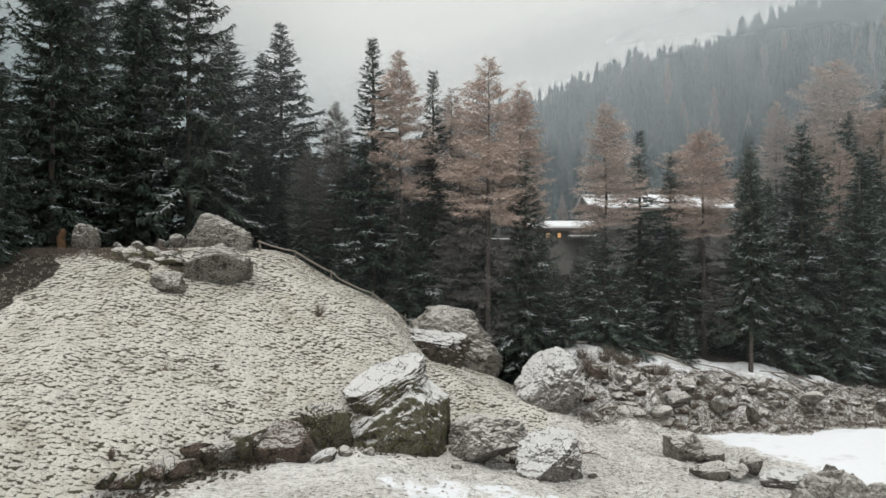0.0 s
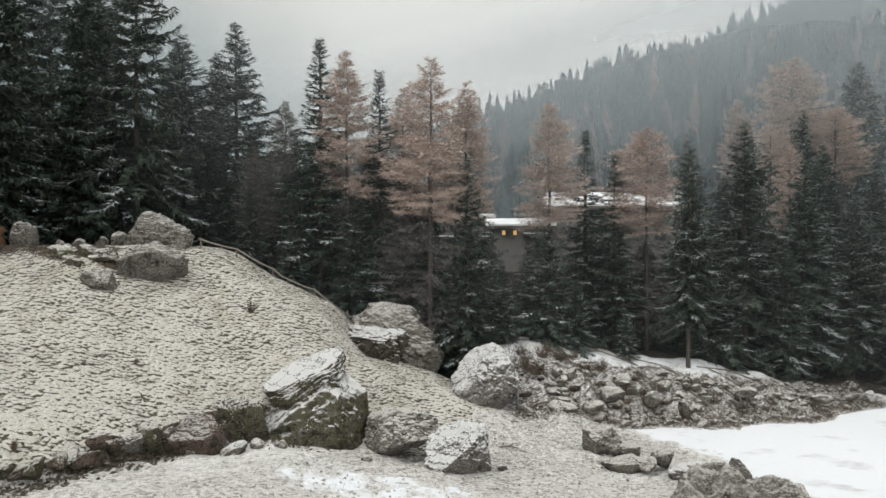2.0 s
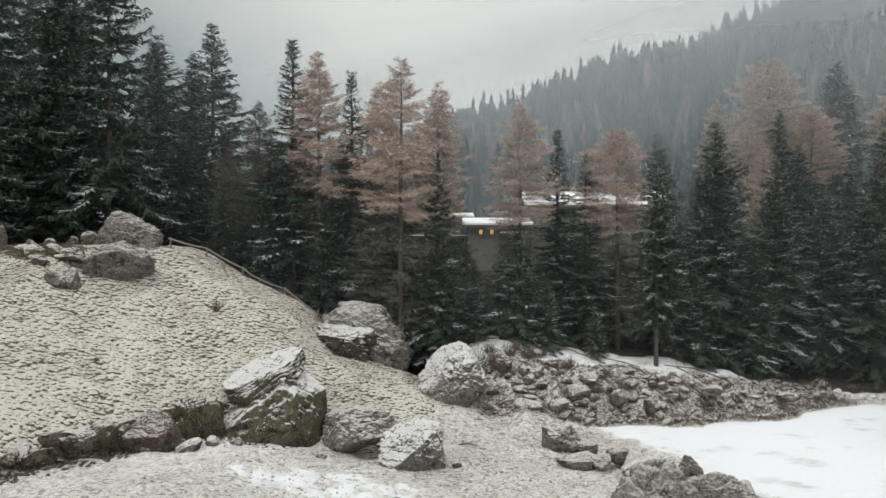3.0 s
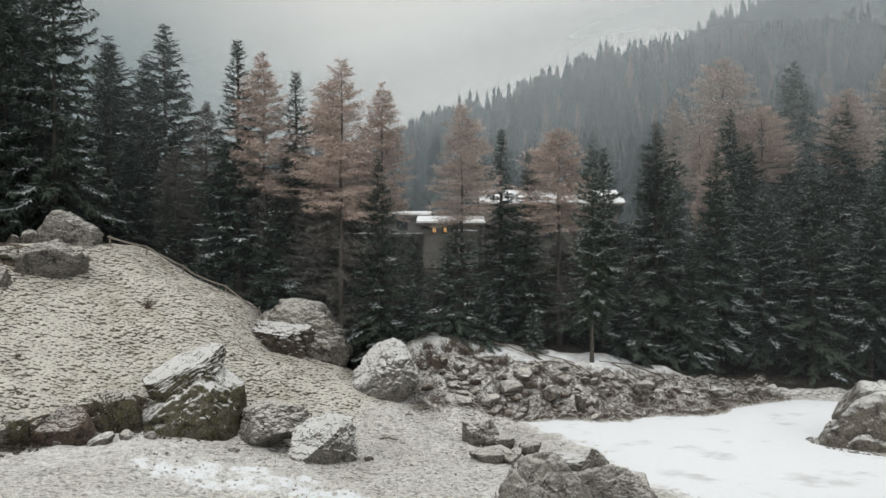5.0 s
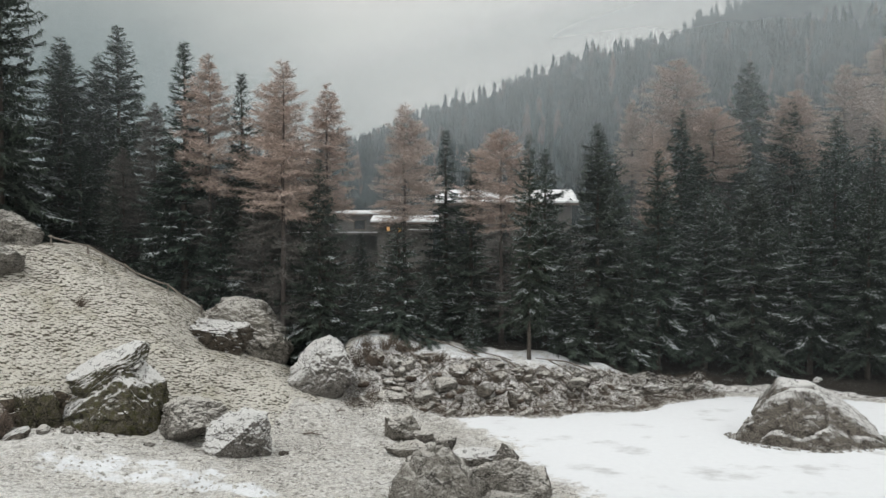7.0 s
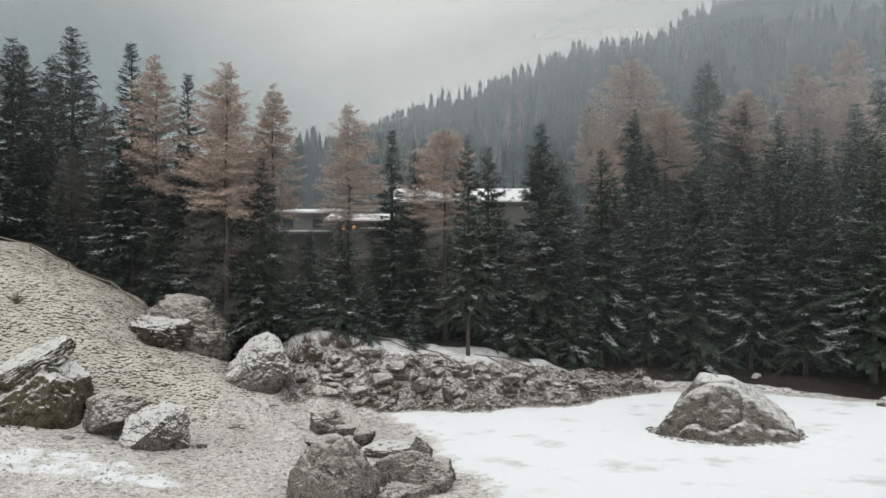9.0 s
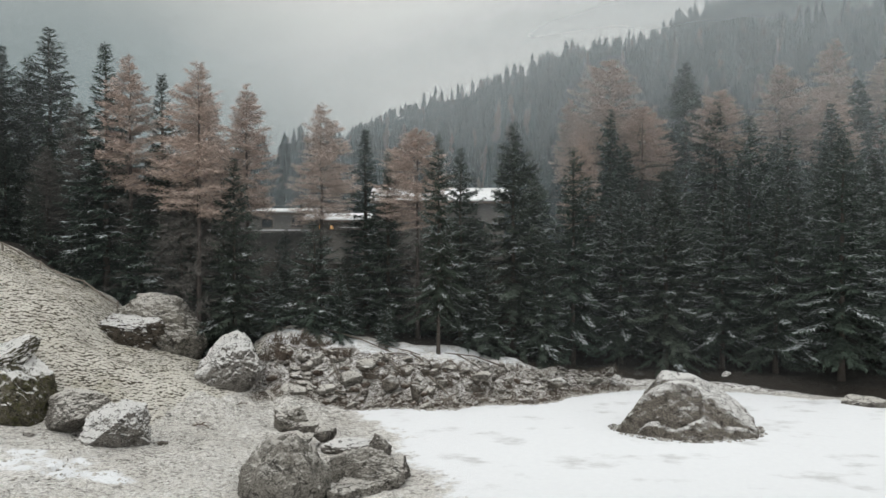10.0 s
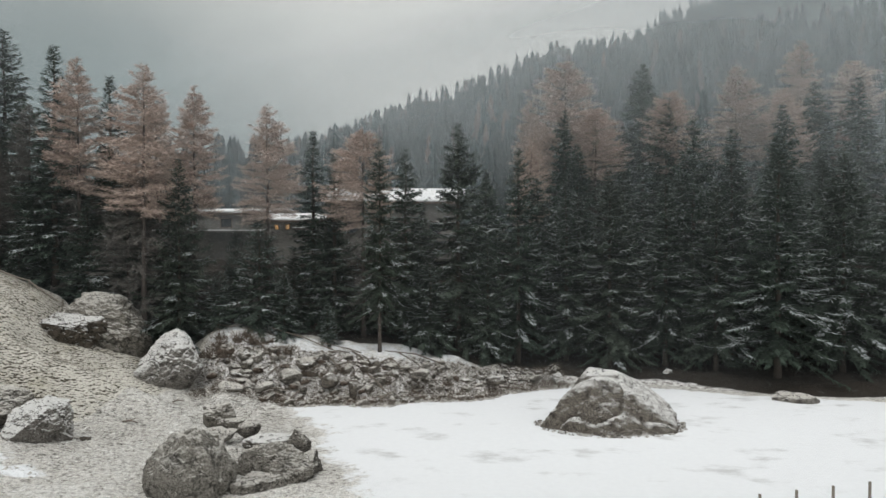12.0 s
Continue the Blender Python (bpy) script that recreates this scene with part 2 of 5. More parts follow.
def make_mist(name, density, low, high, noise_scale, fade, tint):
    """A mostly clear tinted sheet standing in for haze: scatters daylight to both sides."""
    m = bpy.data.materials.new(name)
    m.use_nodes = True
    n, l = m.node_tree.nodes, m.node_tree.links
    n.clear()
    co = n.new("ShaderNodeTexCoord")
    sep = n.new("ShaderNodeSeparateXYZ")
    l.new(co.outputs["Object"], sep.inputs[0])
    r = n.new("ShaderNodeMapRange")
    r.interpolation_type = "SMOOTHSTEP"
    r.inputs["From Min"].default_value, r.inputs["From Max"].default_value = low, high
    r.inputs["To Min"].default_value, r.inputs["To Max"].default_value = density[0], density[1]
    l.new(sep.outputs["Z"], r.inputs["Value"])
    t = n.new("ShaderNodeTexNoise")
    t.inputs["Scale"].default_value, t.inputs["Detail"].default_value = noise_scale, 3
    l.new(co.outputs["Object"], t.inputs["Vector"])
    r2 = n.new("ShaderNodeMapRange")
    r2.inputs["From Min"].default_value, r2.inputs["From Max"].default_value = 0.3, 0.7
    r2.inputs["To Min"].default_value, r2.inputs["To Max"].default_value = 0.7, 1.25
    l.new(t.outputs["Fac"], r2.inputs["Value"])
    mul = n.new("ShaderNodeMath")
    mul.operation = "MULTIPLY"
    mul.use_clamp = True
    l.new(r.outputs[0], mul.inputs[0])
    l.new(r2.outputs[0], mul.inputs[1])
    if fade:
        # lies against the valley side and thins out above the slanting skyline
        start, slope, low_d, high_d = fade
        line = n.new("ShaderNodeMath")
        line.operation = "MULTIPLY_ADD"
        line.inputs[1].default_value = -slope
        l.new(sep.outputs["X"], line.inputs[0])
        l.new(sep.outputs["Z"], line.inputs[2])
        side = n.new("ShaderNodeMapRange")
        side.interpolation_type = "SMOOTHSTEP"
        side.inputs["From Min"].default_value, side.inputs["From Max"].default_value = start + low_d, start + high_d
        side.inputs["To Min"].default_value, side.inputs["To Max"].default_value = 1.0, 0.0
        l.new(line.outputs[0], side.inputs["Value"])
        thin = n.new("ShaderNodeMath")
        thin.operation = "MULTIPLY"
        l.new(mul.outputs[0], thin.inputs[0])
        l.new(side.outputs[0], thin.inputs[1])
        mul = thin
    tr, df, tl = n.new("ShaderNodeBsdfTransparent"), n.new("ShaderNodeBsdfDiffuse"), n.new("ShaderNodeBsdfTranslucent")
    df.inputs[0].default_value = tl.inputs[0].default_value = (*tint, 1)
    half, mx, out = n.new("ShaderNodeMixShader"), n.new("ShaderNodeMixShader"), n.new("ShaderNodeOutputMaterial")
    l.new(df.outputs[0], half.inputs[1])
    l.new(tl.outputs[0], half.inputs[2])
    l.new(mul.outputs[0], mx.inputs[0])
    l.new(tr.outputs[0], mx.inputs[1])
    l.new(half.outputs[0], mx.inputs[2])
    l.new(mx.outputs[0], out.inputs[0])
    return m


def make_cloud():
    """Overcast sky far off: bright over the valley, dimmer and bluish where a mountain stands in the cloud."""
    m = bpy.data.materials.new("overcast")
    m.use_nodes = True
    n, l = m.node_tree.nodes, m.node_tree.links
    n.clear()
    co, sep = n.new("ShaderNodeTexCoord"), n.new("ShaderNodeSeparateXYZ")
    l.new(co.outputs["Object"], sep.inputs[0])

    def math_node(op, a, b, c=0.0):
        x = n.new("ShaderNodeMath")
        x.operation = op
        for i, v in enumerate((a, b, c)):
            if isinstance(v, float):
                x.inputs[i].default_value = v
            else:
                l.new(v, x.inputs[i])
        return x.outputs[0]

    def ramp(src, a, b, lo=0.0, hi=1.0):
        r = n.new("ShaderNodeMapRange")
        r.interpolation_type = "SMOOTHSTEP"
        for key, v in (("From Min", a), ("From Max", b), ("To Min", lo), ("To Max", hi)):
            r.inputs[key].default_value = v
        l.new(src, r.inputs["Value"])
        return r.outputs[0]

    def mix(f, a, b):
        x = n.new("ShaderNodeMix")
        x.data_type = "RGBA"
        for key, v in (("Factor", f), ("A", a), ("B", b)):
            if isinstance(v, tuple):
                x.inputs[key].default_value = (*v, 1)
            else:
                l.new(v, x.inputs[key])
        return x.outputs["Result"]

    t = n.new("ShaderNodeTexNoise")
    t.inputs["Scale"].default_value, t.inputs["Detail"].default_value = 0.0022, 4
    l.new(co.outputs["Object"], t.inputs["Vector"])
    h, e = math_node("DIVIDE", sep.outputs["X"], 2600.0), math_node("DIVIDE", sep.outputs["Z"], 2600.0)
    # the mountain's flank falls towards the valley mouth
    u = math_node("MULTIPLY_ADD", e, 0.83, h)
    u = math_node("MULTIPLY_ADD", t.outputs["Fac"], 0.16, u)
    flank = ramp(u, 0.30, -0.22)
    flank = math_node("MULTIPLY", flank, ramp(e, 0.40, 0.20, 0.75, 1.0))
    c = mix(flank, (0.73, 0.73, 0.705), (0.22, 0.27, 0.275))
    em, out = n.new("ShaderNodeEmission"), n.new("ShaderNodeOutputMaterial")
    l.new(c, em.inputs[0])
    l.new(em.outputs[0], out.inputs[0])
    m.cycles.emission_sampling = "NONE"
    return m


# ---- mesh helpers ----
def mesh_from(name, verts, faces, mat, smooth=False):
    """A mesh from an (n, 3) array and an (m, k) array of corners."""
    me = bpy.data.meshes.new(name)
    verts, faces = np.asarray(verts, dtype=np.float32), np.asarray(faces, dtype=np.int32)
    k = faces.shape[1]
    me.vertices.add(len(verts))
    me.vertices.foreach_set("co", verts.ravel())
    me.loops.add(faces.size)
    me.loops.foreach_set("vertex_index", faces.ravel())
    me.polygons.add(len(faces))
    me.polygons.foreach_set("loop_start", np.arange(0, faces.size, k, dtype=np.int32))
    me.polygons.foreach_set("use_smooth", np.full(len(faces), smooth))
    me.materials.append(mat)
    me.update(calc_edges=True)
    me.validate()
    return me


def part(name, bm, mat, parent, label=""):
    me = bpy.data.meshes.new(name)
    bm.to_mesh(me)
    bm.free()
    me.materials.append(mat)
    ob = new(name, me)
    ob.parent = parent
    return tagged(ob, label)


def child(name, me, parent, m=None, label=""):
    ob = new(name, me)
    ob.parent = parent
    if m is not None:
        ob.matrix_basis = m
    return tagged(ob, label)


def box(x0, x1, y0, y1, z0, z1, bevel=0.0):
    bm = bmesh.new()
    bmesh.ops.create_cube(bm, size=1.0, matrix=Matrix.Translation(((x0 + x1) / 2, (y0 + y1) / 2, (z0 + z1) / 2)) @ Matrix.Diagonal((x1 - x0, y1 - y0, z1 - z0, 1)))
    if bevel:
        bmesh.ops.bevel(bm, geom=bm.edges[:], offset=bevel, segments=1, affect="EDGES")
    return bm


def tube(points, radii, sides=7):
    """A tapered limb along points."""
    bm = bmesh.new()
    rings = []
    pts = [Vector(p) for p in points]
    last, q = None, None
    for i, p in enumerate(pts):
        d = (pts[min(i + 1, len(pts) - 1)] - pts[max(i - 1, 0)]).normalized()
        q = d.to_track_quat("Z", "Y").to_matrix() if last is None else last.rotation_difference(d).to_matrix() @ q
        last = d
        rings.append([bm.verts.new(p + q @ Vector((math.cos(a) * radii[i], math.sin(a) * radii[i], 0))) for a in [2 * math.pi * j / sides for j in range(sides)]])
    for a, b in zip(rings, rings[1:]):
        for j in range(sides):
            bm.faces.new((a[j], a[(j + 1) % sides], b[(j + 1) % sides], b[j]))
    bm.faces.new(rings[-1])
    bm.faces.new(rings[0][::-1])
    return bm


def lattice(x, y, seed):
    """Smooth value noise, -1 to 1, for arrays."""
    x, y = np.asarray(x, dtype=float), np.asarray(y, dtype=float)
    xi, yi = np.floor(x), np.floor(y)
    fx, fy = x - xi, y - yi
    fx, fy = fx * fx * (3 - 2 * fx), fy * fy * (3 - 2 * fy)

    def h(i, j):
        v = np.sin(i * 127.1 + j * 311.7 + seed * 74.7) * 43758.5453
        return (v - np.floor(v)) * 2 - 1

    return (h(xi, yi) * (1 - fx) + h(xi + 1, yi) * fx) * (1 - fy) + (h(xi, yi + 1) * (1 - fx) + h(xi + 1, yi + 1) * fx) * fy


def fbm(x, y, size, octaves, seed):
    out, amp = 0, 1.0
    for o in range(octaves):
        out = out + amp * lattice(np.asarray(x) / size * 2 ** o, np.asarray(y) / size * 2 ** o, seed + o * 13)
        amp *= 0.5
    return out


def step(a, b, v):
    t = np.clip((np.asarray(v, dtype=float) - a) / (b - a), 0, 1)
    return t * t * (3 - 2 * t)


def softmax(a, b, k=0.5):
    h = np.clip(0.5 + 0.5 * (a - b) / k, 0, 1)
    return b + (a - b) * h + k * h * (1 - h)


# ---- the lie of the land ----
def ledge_y(x):
    """The foot line of the turf ledge."""
    return np.interp(x, [-30, -16, -11.3, -9.6, -8.05, -6.45, -5.35, -4.4, -1, 3, 8], [2, 18.2, 24.7, 27.0, 29.1, 31.2, 32.6, 33.1, 33.3, 33, 31]) + 0.22 * lattice(np.asarray(x) / 1.3, 0, 5)


def shore_x(y):
    return np.interp(y, [10, 27.8, 35, 41.6, 43], [27, 20.5, 17.3, 14.5, 13.5]) + 1.1 * fbm(y, 0.0 * np.asarray(y), 4.5, 3, 61)


def shore_y(x):
    return np.interp(x, [6, 8.4, 10, 14, 20, 28, 30.5, 34, 42, 48, 60], [46, 44, 42.4, 43.1, 43.6, 45.3, 47.8, 49.0, 48.6, 45, 43.5]) + 0.7 * fbm(x, 0.0 * np.asarray(x), 3.4, 3, 66)


RIDGE_X = [-160, -60, -30, -11, -3, 8, 20, 34, 47, 60, 73, 92, 130, 200, 420]
RIDGE_Y = [330, 290, 265, 250, 245, 238, 230, 222, 234, 245, 246, 246, 245, 240, 240]
RIDGE_Z = [4, 14, 25, 34, 37, 42, 44, 47, 55, 63, 68, 74, 86, 105, 140]


def land(x, y):
    x, y = np.asarray(x, dtype=float), np.asarray(y, dtype=float)
    xe = np.maximum(x, -15.5) + 0.1 * np.minimum(x + 15.5, 0)
    yc = 44 - 2 * step(-12, -6, x)
    ye = np.where(y < yc, y, yc)
    slope = 5.2 - 0.405 * (xe + 10) + 0.434 * (ye - 32.7) + 0.10 * np.clip(y - yc, 0, 3.5) - 0.15 * np.clip(y - yc - 3.5, 0, 6) - 0.45 * np.clip(y - yc - 7, 0, 14)
    slope = slope + 0.22 * fbm(x, y, 6, 2, 3)
    slope = slope - 1.7 * step(-3.6, -0.6, x) * step(11, 8.5, x) * step(38.8, 41.8, y)
    slope = -softmax(-slope, np.full_like(slope, -10.45), 0.7)
    low = -0.4 + 0.072 * np.maximum(0, shore_x(y) - x) + 0.10 * np.maximum(0, 2 - x)
    low = np.minimum(low, 1.75)
    low = low + 0.12 * step(0.5, 3, shore_x(y) - x) * fbm(x, y, 2.5, 3, 8)
    front = step(-0.2, 0.18, y - ledge_y(x))
    front = np.where(x > 4, 1, front)
    turf = np.minimum(low, slope - 0.3) * (1 - front) + slope * front
    turf = np.where(front < 1, np.where(front <= 0, low, turf), slope)
    base = softmax(turf, low, 0.6)
    hb = np.interp(x, [4, 9.7, 14, 21, 27, 32, 45, 80], [3.6, 3.4, 2.8, 2.0, 1.2, 0.5, 0.3, 0.6])
    sy = shore_y(x)
    up = step(0, 3.7, y - sy)
    bank = -0.4 + (hb + 0.4) * up + 0.2 * np.clip(y - sy - 3.0, 0, 3) * step(30, 24, x) + 0.18 * step(0.3, 1.5, y - sy) * fbm(x, y, 1.6, 3, 21)
    bank = bank - 0.9 * step(8.2, 6.0, x) - 6 * step(5.4, 2.6, x)
    near = softmax(base, bank, 0.5)
    # terrace behind the wood, then the valley side
    rise = near + (8.6 - near) * step(54, 66, y)
    right = np.clip((x - 30) / 60, 0, 1)
    rz, ry = np.interp(x, RIDGE_X, RIDGE_Z), np.interp(x, RIDGE_X, RIDGE_Y)
    t = np.clip((y - 82) / (ry - 82), 0, 1.0)
    hill = 8.6 + (rz - 8.6) * t ** (1.15 - 0.3 * right)
    hill = hill - 0.12 * np.clip(y - ry, 0, 300) * step(0, 40, y - ry) + step(84, 120, y) * 2.5 * fbm(x, y, 30, 2, 40)
    z = np.where(y < 70, rise, np.maximum(hill, 0))
    return z


def axis(lo, fine_lo, fine_hi, hi, step_fine, grow):
    mid = np.arange(fine_lo, fine_hi + 1e-6, step_fine)
    a, s, left, right = fine_lo, step_fine, [], []
    while a > lo:
        s = min(s * grow, 40)
        a -= s
        left.append(a)
    a, s = mid[-1], step_fine
    while a < hi:
        s = min(s * grow, 40)
        a += s
        right.append(a)
    return np.concatenate([left[::-1], mid, right])


gx = np.concatenate([axis(-900, -22, 8, 8.05, 0.12, 1.12)[:-1], axis(8.1, 8.2, 40, 900, 0.16, 1.12)[1:]])
gy = axis(-300, 22.5, 47.5, 1200, 0.10, 1.10)
GX, GY = np.meshgrid(gx, gy)
GZ = land(GX, GY)
pasture = step(-0.1, 0.4, GY - ledge_y(GX)) * (1 - step(0.2, 1.6, GX - (3.0 + 0.28 * (GY - 32)))) * (1 - step(47.5, 50, GY))
flat_snow = step(-2.2, 3.6, GX - shore_x(GY)) * step(-0.6, 2.2, shore_y(GX) - GY)
flat_snow = flat_snow * (1 - 0.62 * step(1.0, -3.5, GY - 23.5 - 0.4 * (40 - GX)) * step(31, 36, GX))
strip = step(6.5, 8.5, GX) * step(30, 26, GX) * step(2.9, 3.5, GY - shore_y(GX)) * step(6.6, 5.6, GY - shore_y(GX))
flat_snow = np.maximum(flat_snow, 0.55 * strip)
patch = step(-4, -1, GX) * step(10, 6, GX) * step(25, 26.5, GY) * step(30.3, 28.6, GY)
flat_snow = np.maximum(flat_snow, patch * (0.40 + 0.40 * fbm(GX, GY, 2.2, 3, 31)))
# right end drawn out past the trees, painting their shadow along the shore
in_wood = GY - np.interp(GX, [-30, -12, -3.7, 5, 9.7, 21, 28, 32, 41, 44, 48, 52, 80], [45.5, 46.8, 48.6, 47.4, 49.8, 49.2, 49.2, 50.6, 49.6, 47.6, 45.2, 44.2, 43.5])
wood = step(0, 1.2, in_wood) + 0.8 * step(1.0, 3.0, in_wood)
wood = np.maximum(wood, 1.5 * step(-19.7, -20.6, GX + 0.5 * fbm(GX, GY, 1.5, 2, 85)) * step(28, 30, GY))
rough_zone = pasture * (1 - np.minimum(wood, 1))


def hummocks(x, y):
    return fbm(x * 0.8, y * 1.1, 0.62, 3, 77)


HUM = hummocks(GX, GY)
GZ = GZ + rough_zone * (0.06 * HUM + 0.07 * fbm(GX, GY, 1.4, 2, 78))
# shade of downhill sides and pits between hummocks, painted as darker turf
turf_shade = rough_zone * np.clip(0.45 + 0.55 * (hummocks(GX - 0.07, GY + 0.11) - HUM) - 0.28 * HUM + 0.16 * fbm(GX, GY, 5.0, 2, 81), 0, 1.5)
GZ = GZ + (1 - pasture) * (1 - flat_snow) * (1 - step(60, 70, GY)) * 0.05 * fbm(GX, GY, 0.6, 3, 91)
nx, ny = len(gx), len(gy)
idx = np.arange(nx * ny).reshape(ny, nx)
quads = np.stack([idx[:-1, :-1], idx[:-1, 1:], idx[1:, 1:], idx[1:, :-1]], axis=-1).reshape(-1, 4)
g_me = mesh_from("ground", np.stack([GX, GY, GZ], axis=-1).reshape(-1, 3), quads, M_GROUND, True)
bank_zone = step(7.0, 8.6, GX) * step(0.0, 0.9, GY - shore_y(GX)) * step(1.0, 0.2, GY - shore_y(GX) - np.interp(GX, [8, 14, 22, 28, 34], [3.0, 3.0, 2.8, 2.2, 1.0]))
# earth bared where the turf breaks off, and in the hollow below the crest
earth_zone = step(0.5, 0.8, land(GX, GY + 0.35) - land(GX, GY - 0.35)) * step(-12.4, -10.6, GX) * step(0, -2, GX) * step(34.5, 34, GY)
hollow = ((GX + 15.7) / 2.4) ** 2 + ((GY - 38.9 - 0.1 * (GX + 15.7)) / 0.75) ** 2
earth_zone = np.maximum(earth_zone, step(1.2, 0.6, hollow + 0.4 * fbm(GX, GY, 0.8, 3, 87)))
for key, arr in (("earth", earth_zone), ("stony", 1 - np.clip(flat_snow, 0, 1)), ("turf", turf_shade), ("bank", bank_zone), ("pasture", pasture), ("flat_snow", flat_snow), ("wood", wood)):
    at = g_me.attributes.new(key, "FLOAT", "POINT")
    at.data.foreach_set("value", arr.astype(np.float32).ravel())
tagged(new("ground", g_me), "frosted pasture, gravel and snow-covered flat below wooded slopes", "ground", kind="structure")


def ground_z(x, y):
    return float(land(x, y))


# ---- rocks ----
def rock_mesh(name, seed, mat, cuts=7, rough=0.16, subdiv=4, faces=(), strata=0.0, lean=(0.15, 0.1, 1), crack=0.05, sharp=38):
    """A broken boulder of about unit size. faces: flat sides as (x, y, z, distance); strata: depth of its bedding steps."""
    rng = random.Random(seed)
    bm = bmesh.new()
    bmesh.ops.create_icosphere(bm, subdivisions=subdiv, radius=1.0)
    planes = [(Vector(f[:3]).normalized(), f[3]) for f in faces]
    for _ in range(cuts):
        d = Vector((rng.gauss(0, 1), rng.gauss(0, 1), rng.gauss(0, 0.8))).normalized()
        planes.append((d, rng.uniform(0.55, 0.85)))

    def hull(n):
        """Radius of the cut block in direction n, its edges a little worn."""
        total = (1 / 1.12) ** 44
        for d, h in planes:
            c = n.dot(d)
            if c > 0:
                total += (c / h) ** 44
        return total ** (-1 / 44)

    chips = []
    for _ in range(10):
        d = Vector((rng.gauss(0, 1), rng.gauss(0, 1), rng.gauss(0, 1))).normalized()
        chips.append((d, hull(d) * rng.uniform(0.88, 0.97)))
    planes += chips
    off = Vector((seed * 3.7, seed * 1.3, seed * 9.1))
    bed = Vector(lean).normalized()
    for v in bm.verts:
        n = v.co.normalized()
        p = n * hull(n)
        if strata:
            layer = p.dot(bed) * 4.0 + 0.8 * noise.noise(p * 1.3 + off)
            saw = layer - math.floor(layer)
            flatn = n - bed * n.dot(bed)
            p -= flatn * strata * saw * saw
        if crack:
            p -= n * crack * max(0.0, 1 - abs(noise.noise(p * 1.25 + off * 0.7)) / 0.06)
        q = p * 3.2 + off + 0.25 * noise.noise_vector(p * 2.0 + off)
        near = noise.voronoi(q)[1][0]
        tilt = noise.noise_vector(near * 5.3)
        p += n * rough * (0.35 * tilt.x + 0.55 * max(-0.5, min(0.5, (q - near).dot(tilt))))
        p += n * rough * (0.5 * noise.fractal(p * 1.6 + off, 0.8, 2.1, 5) - 0.16 * abs(noise.noise(p * 5.5 + off)) + 0.20 * noise.noise(p * 13 + off))
        v.co = p
    me = bpy.data.meshes.new(name)
    bm.to_mesh(me)
    bm.free()
    for f in me.polygons:
        f.use_smooth = True
    me.set_sharp_from_angle(angle=radians(sharp))
    me.materials.append(mat)
    return me


def boulder(label, seed, mat, x, y, z, size, turn=0, cuts=5, rough=0.13, faces=(), strata=0.008, subdiv=5, group="", name="boulder", lean=(0.15, 0.1, 1)):
    ob = new(name, rock_mesh(name, seed, mat, cuts, rough, subdiv, faces, strata, lean))
    ob.matrix_basis = pose(x, y, z, 0, 0, turn) @ Matrix.Diagonal((*size, 1))
    return tagged(ob, label, "rock", group)


boulder("large grey boulder capped with thin snow on the frozen flat", 11, M_ROCK_CAP, 34.0, 37.6, -0.15, (4.05, 2.9, 3.35), 0, 2, 0.055, [(-0.62, -0.35, 0.70, 0.76), (0.60, -0.25, 0.75, 0.74), (0.15, -0.85, 0.52, 0.74), (-0.3, -0.8, 0.5, 0.72), (0.12, -0.1, 1, 0.84)], 0.01, subdiv=6)
split = tagged(new("boulder"), "large split boulder with mossy face and snow on top", "rock")
split.location = (-2.0, 33.2, 1.4)
child("lower_block", rock_mesh("lower_block", 23, M_ROCK_MOSS, 0, 0.11, 6, [(-0.55, -0.40, 0.73, 0.52), (0.6, -0.2, 0.75, 0.72), (0.85, -0.30, 0.25, 0.70), (0.0, -1, -0.06, 0.70), (-0.95, -0.2, 0.1, 0.88), (0.55, -0.83, 0.0, 0.74)], 0.02, (-0.5, -0.3, 0.8)), split, Matrix.Translation((0.0, -0.1, 0.95)) @ Matrix.Diagonal((2.95, 1.75, 2.75, 1)), "snowy sloping top over a dark face with olive moss")
child("upper_slab", rock_mesh("upper_slab", 24, M_ROCK_MOSS, 0, 0.10, 6, [(0.0, 0.0, 1.0, 0.62), (0.1, -1, 0.1, 0.66), (0.85, -0.5, 0.1, 0.76), (-0.75, -0.6, 0.1, 0.82), (0.2, 0, -1, 0.5)], 0.03, (0.1, 0.1, 1)), split, pose(-0.45, 0.5, 2.72, 20, -24, 4) @ Matrix.Diagonal((2.25, 1.6, 0.95, 1)), "snow-covered slanting slab")
boulder("rounded grey boulder dusted with snow beside a mossy one", 31, M_ROCK_RIME, 2.15, 33.0, 1.95, (1.8, 1.25, 1.25), 0, 2, 0.15, [(0, -0.75, 0.65, 0.66), (-0.8, -0.5, 0.2, 0.75), (0.2, -0.1, 1.0, 0.80)], 0.03, 6)
boulder("pale snow-dusted boulder on the gravel", 37, M_ROCK_WHITE, 4.8, 31.3, 1.5, (1.6, 1.15, 1.4), 12, 0, 0.17, [(-0.45, -0.45, 0.78, 0.60), (0.75, -0.65, 0.05, 0.70), (0.35, -0.1, 0.93, 0.78), (0.2, -0.95, -0.35, 0.62)], 0.02, 6)
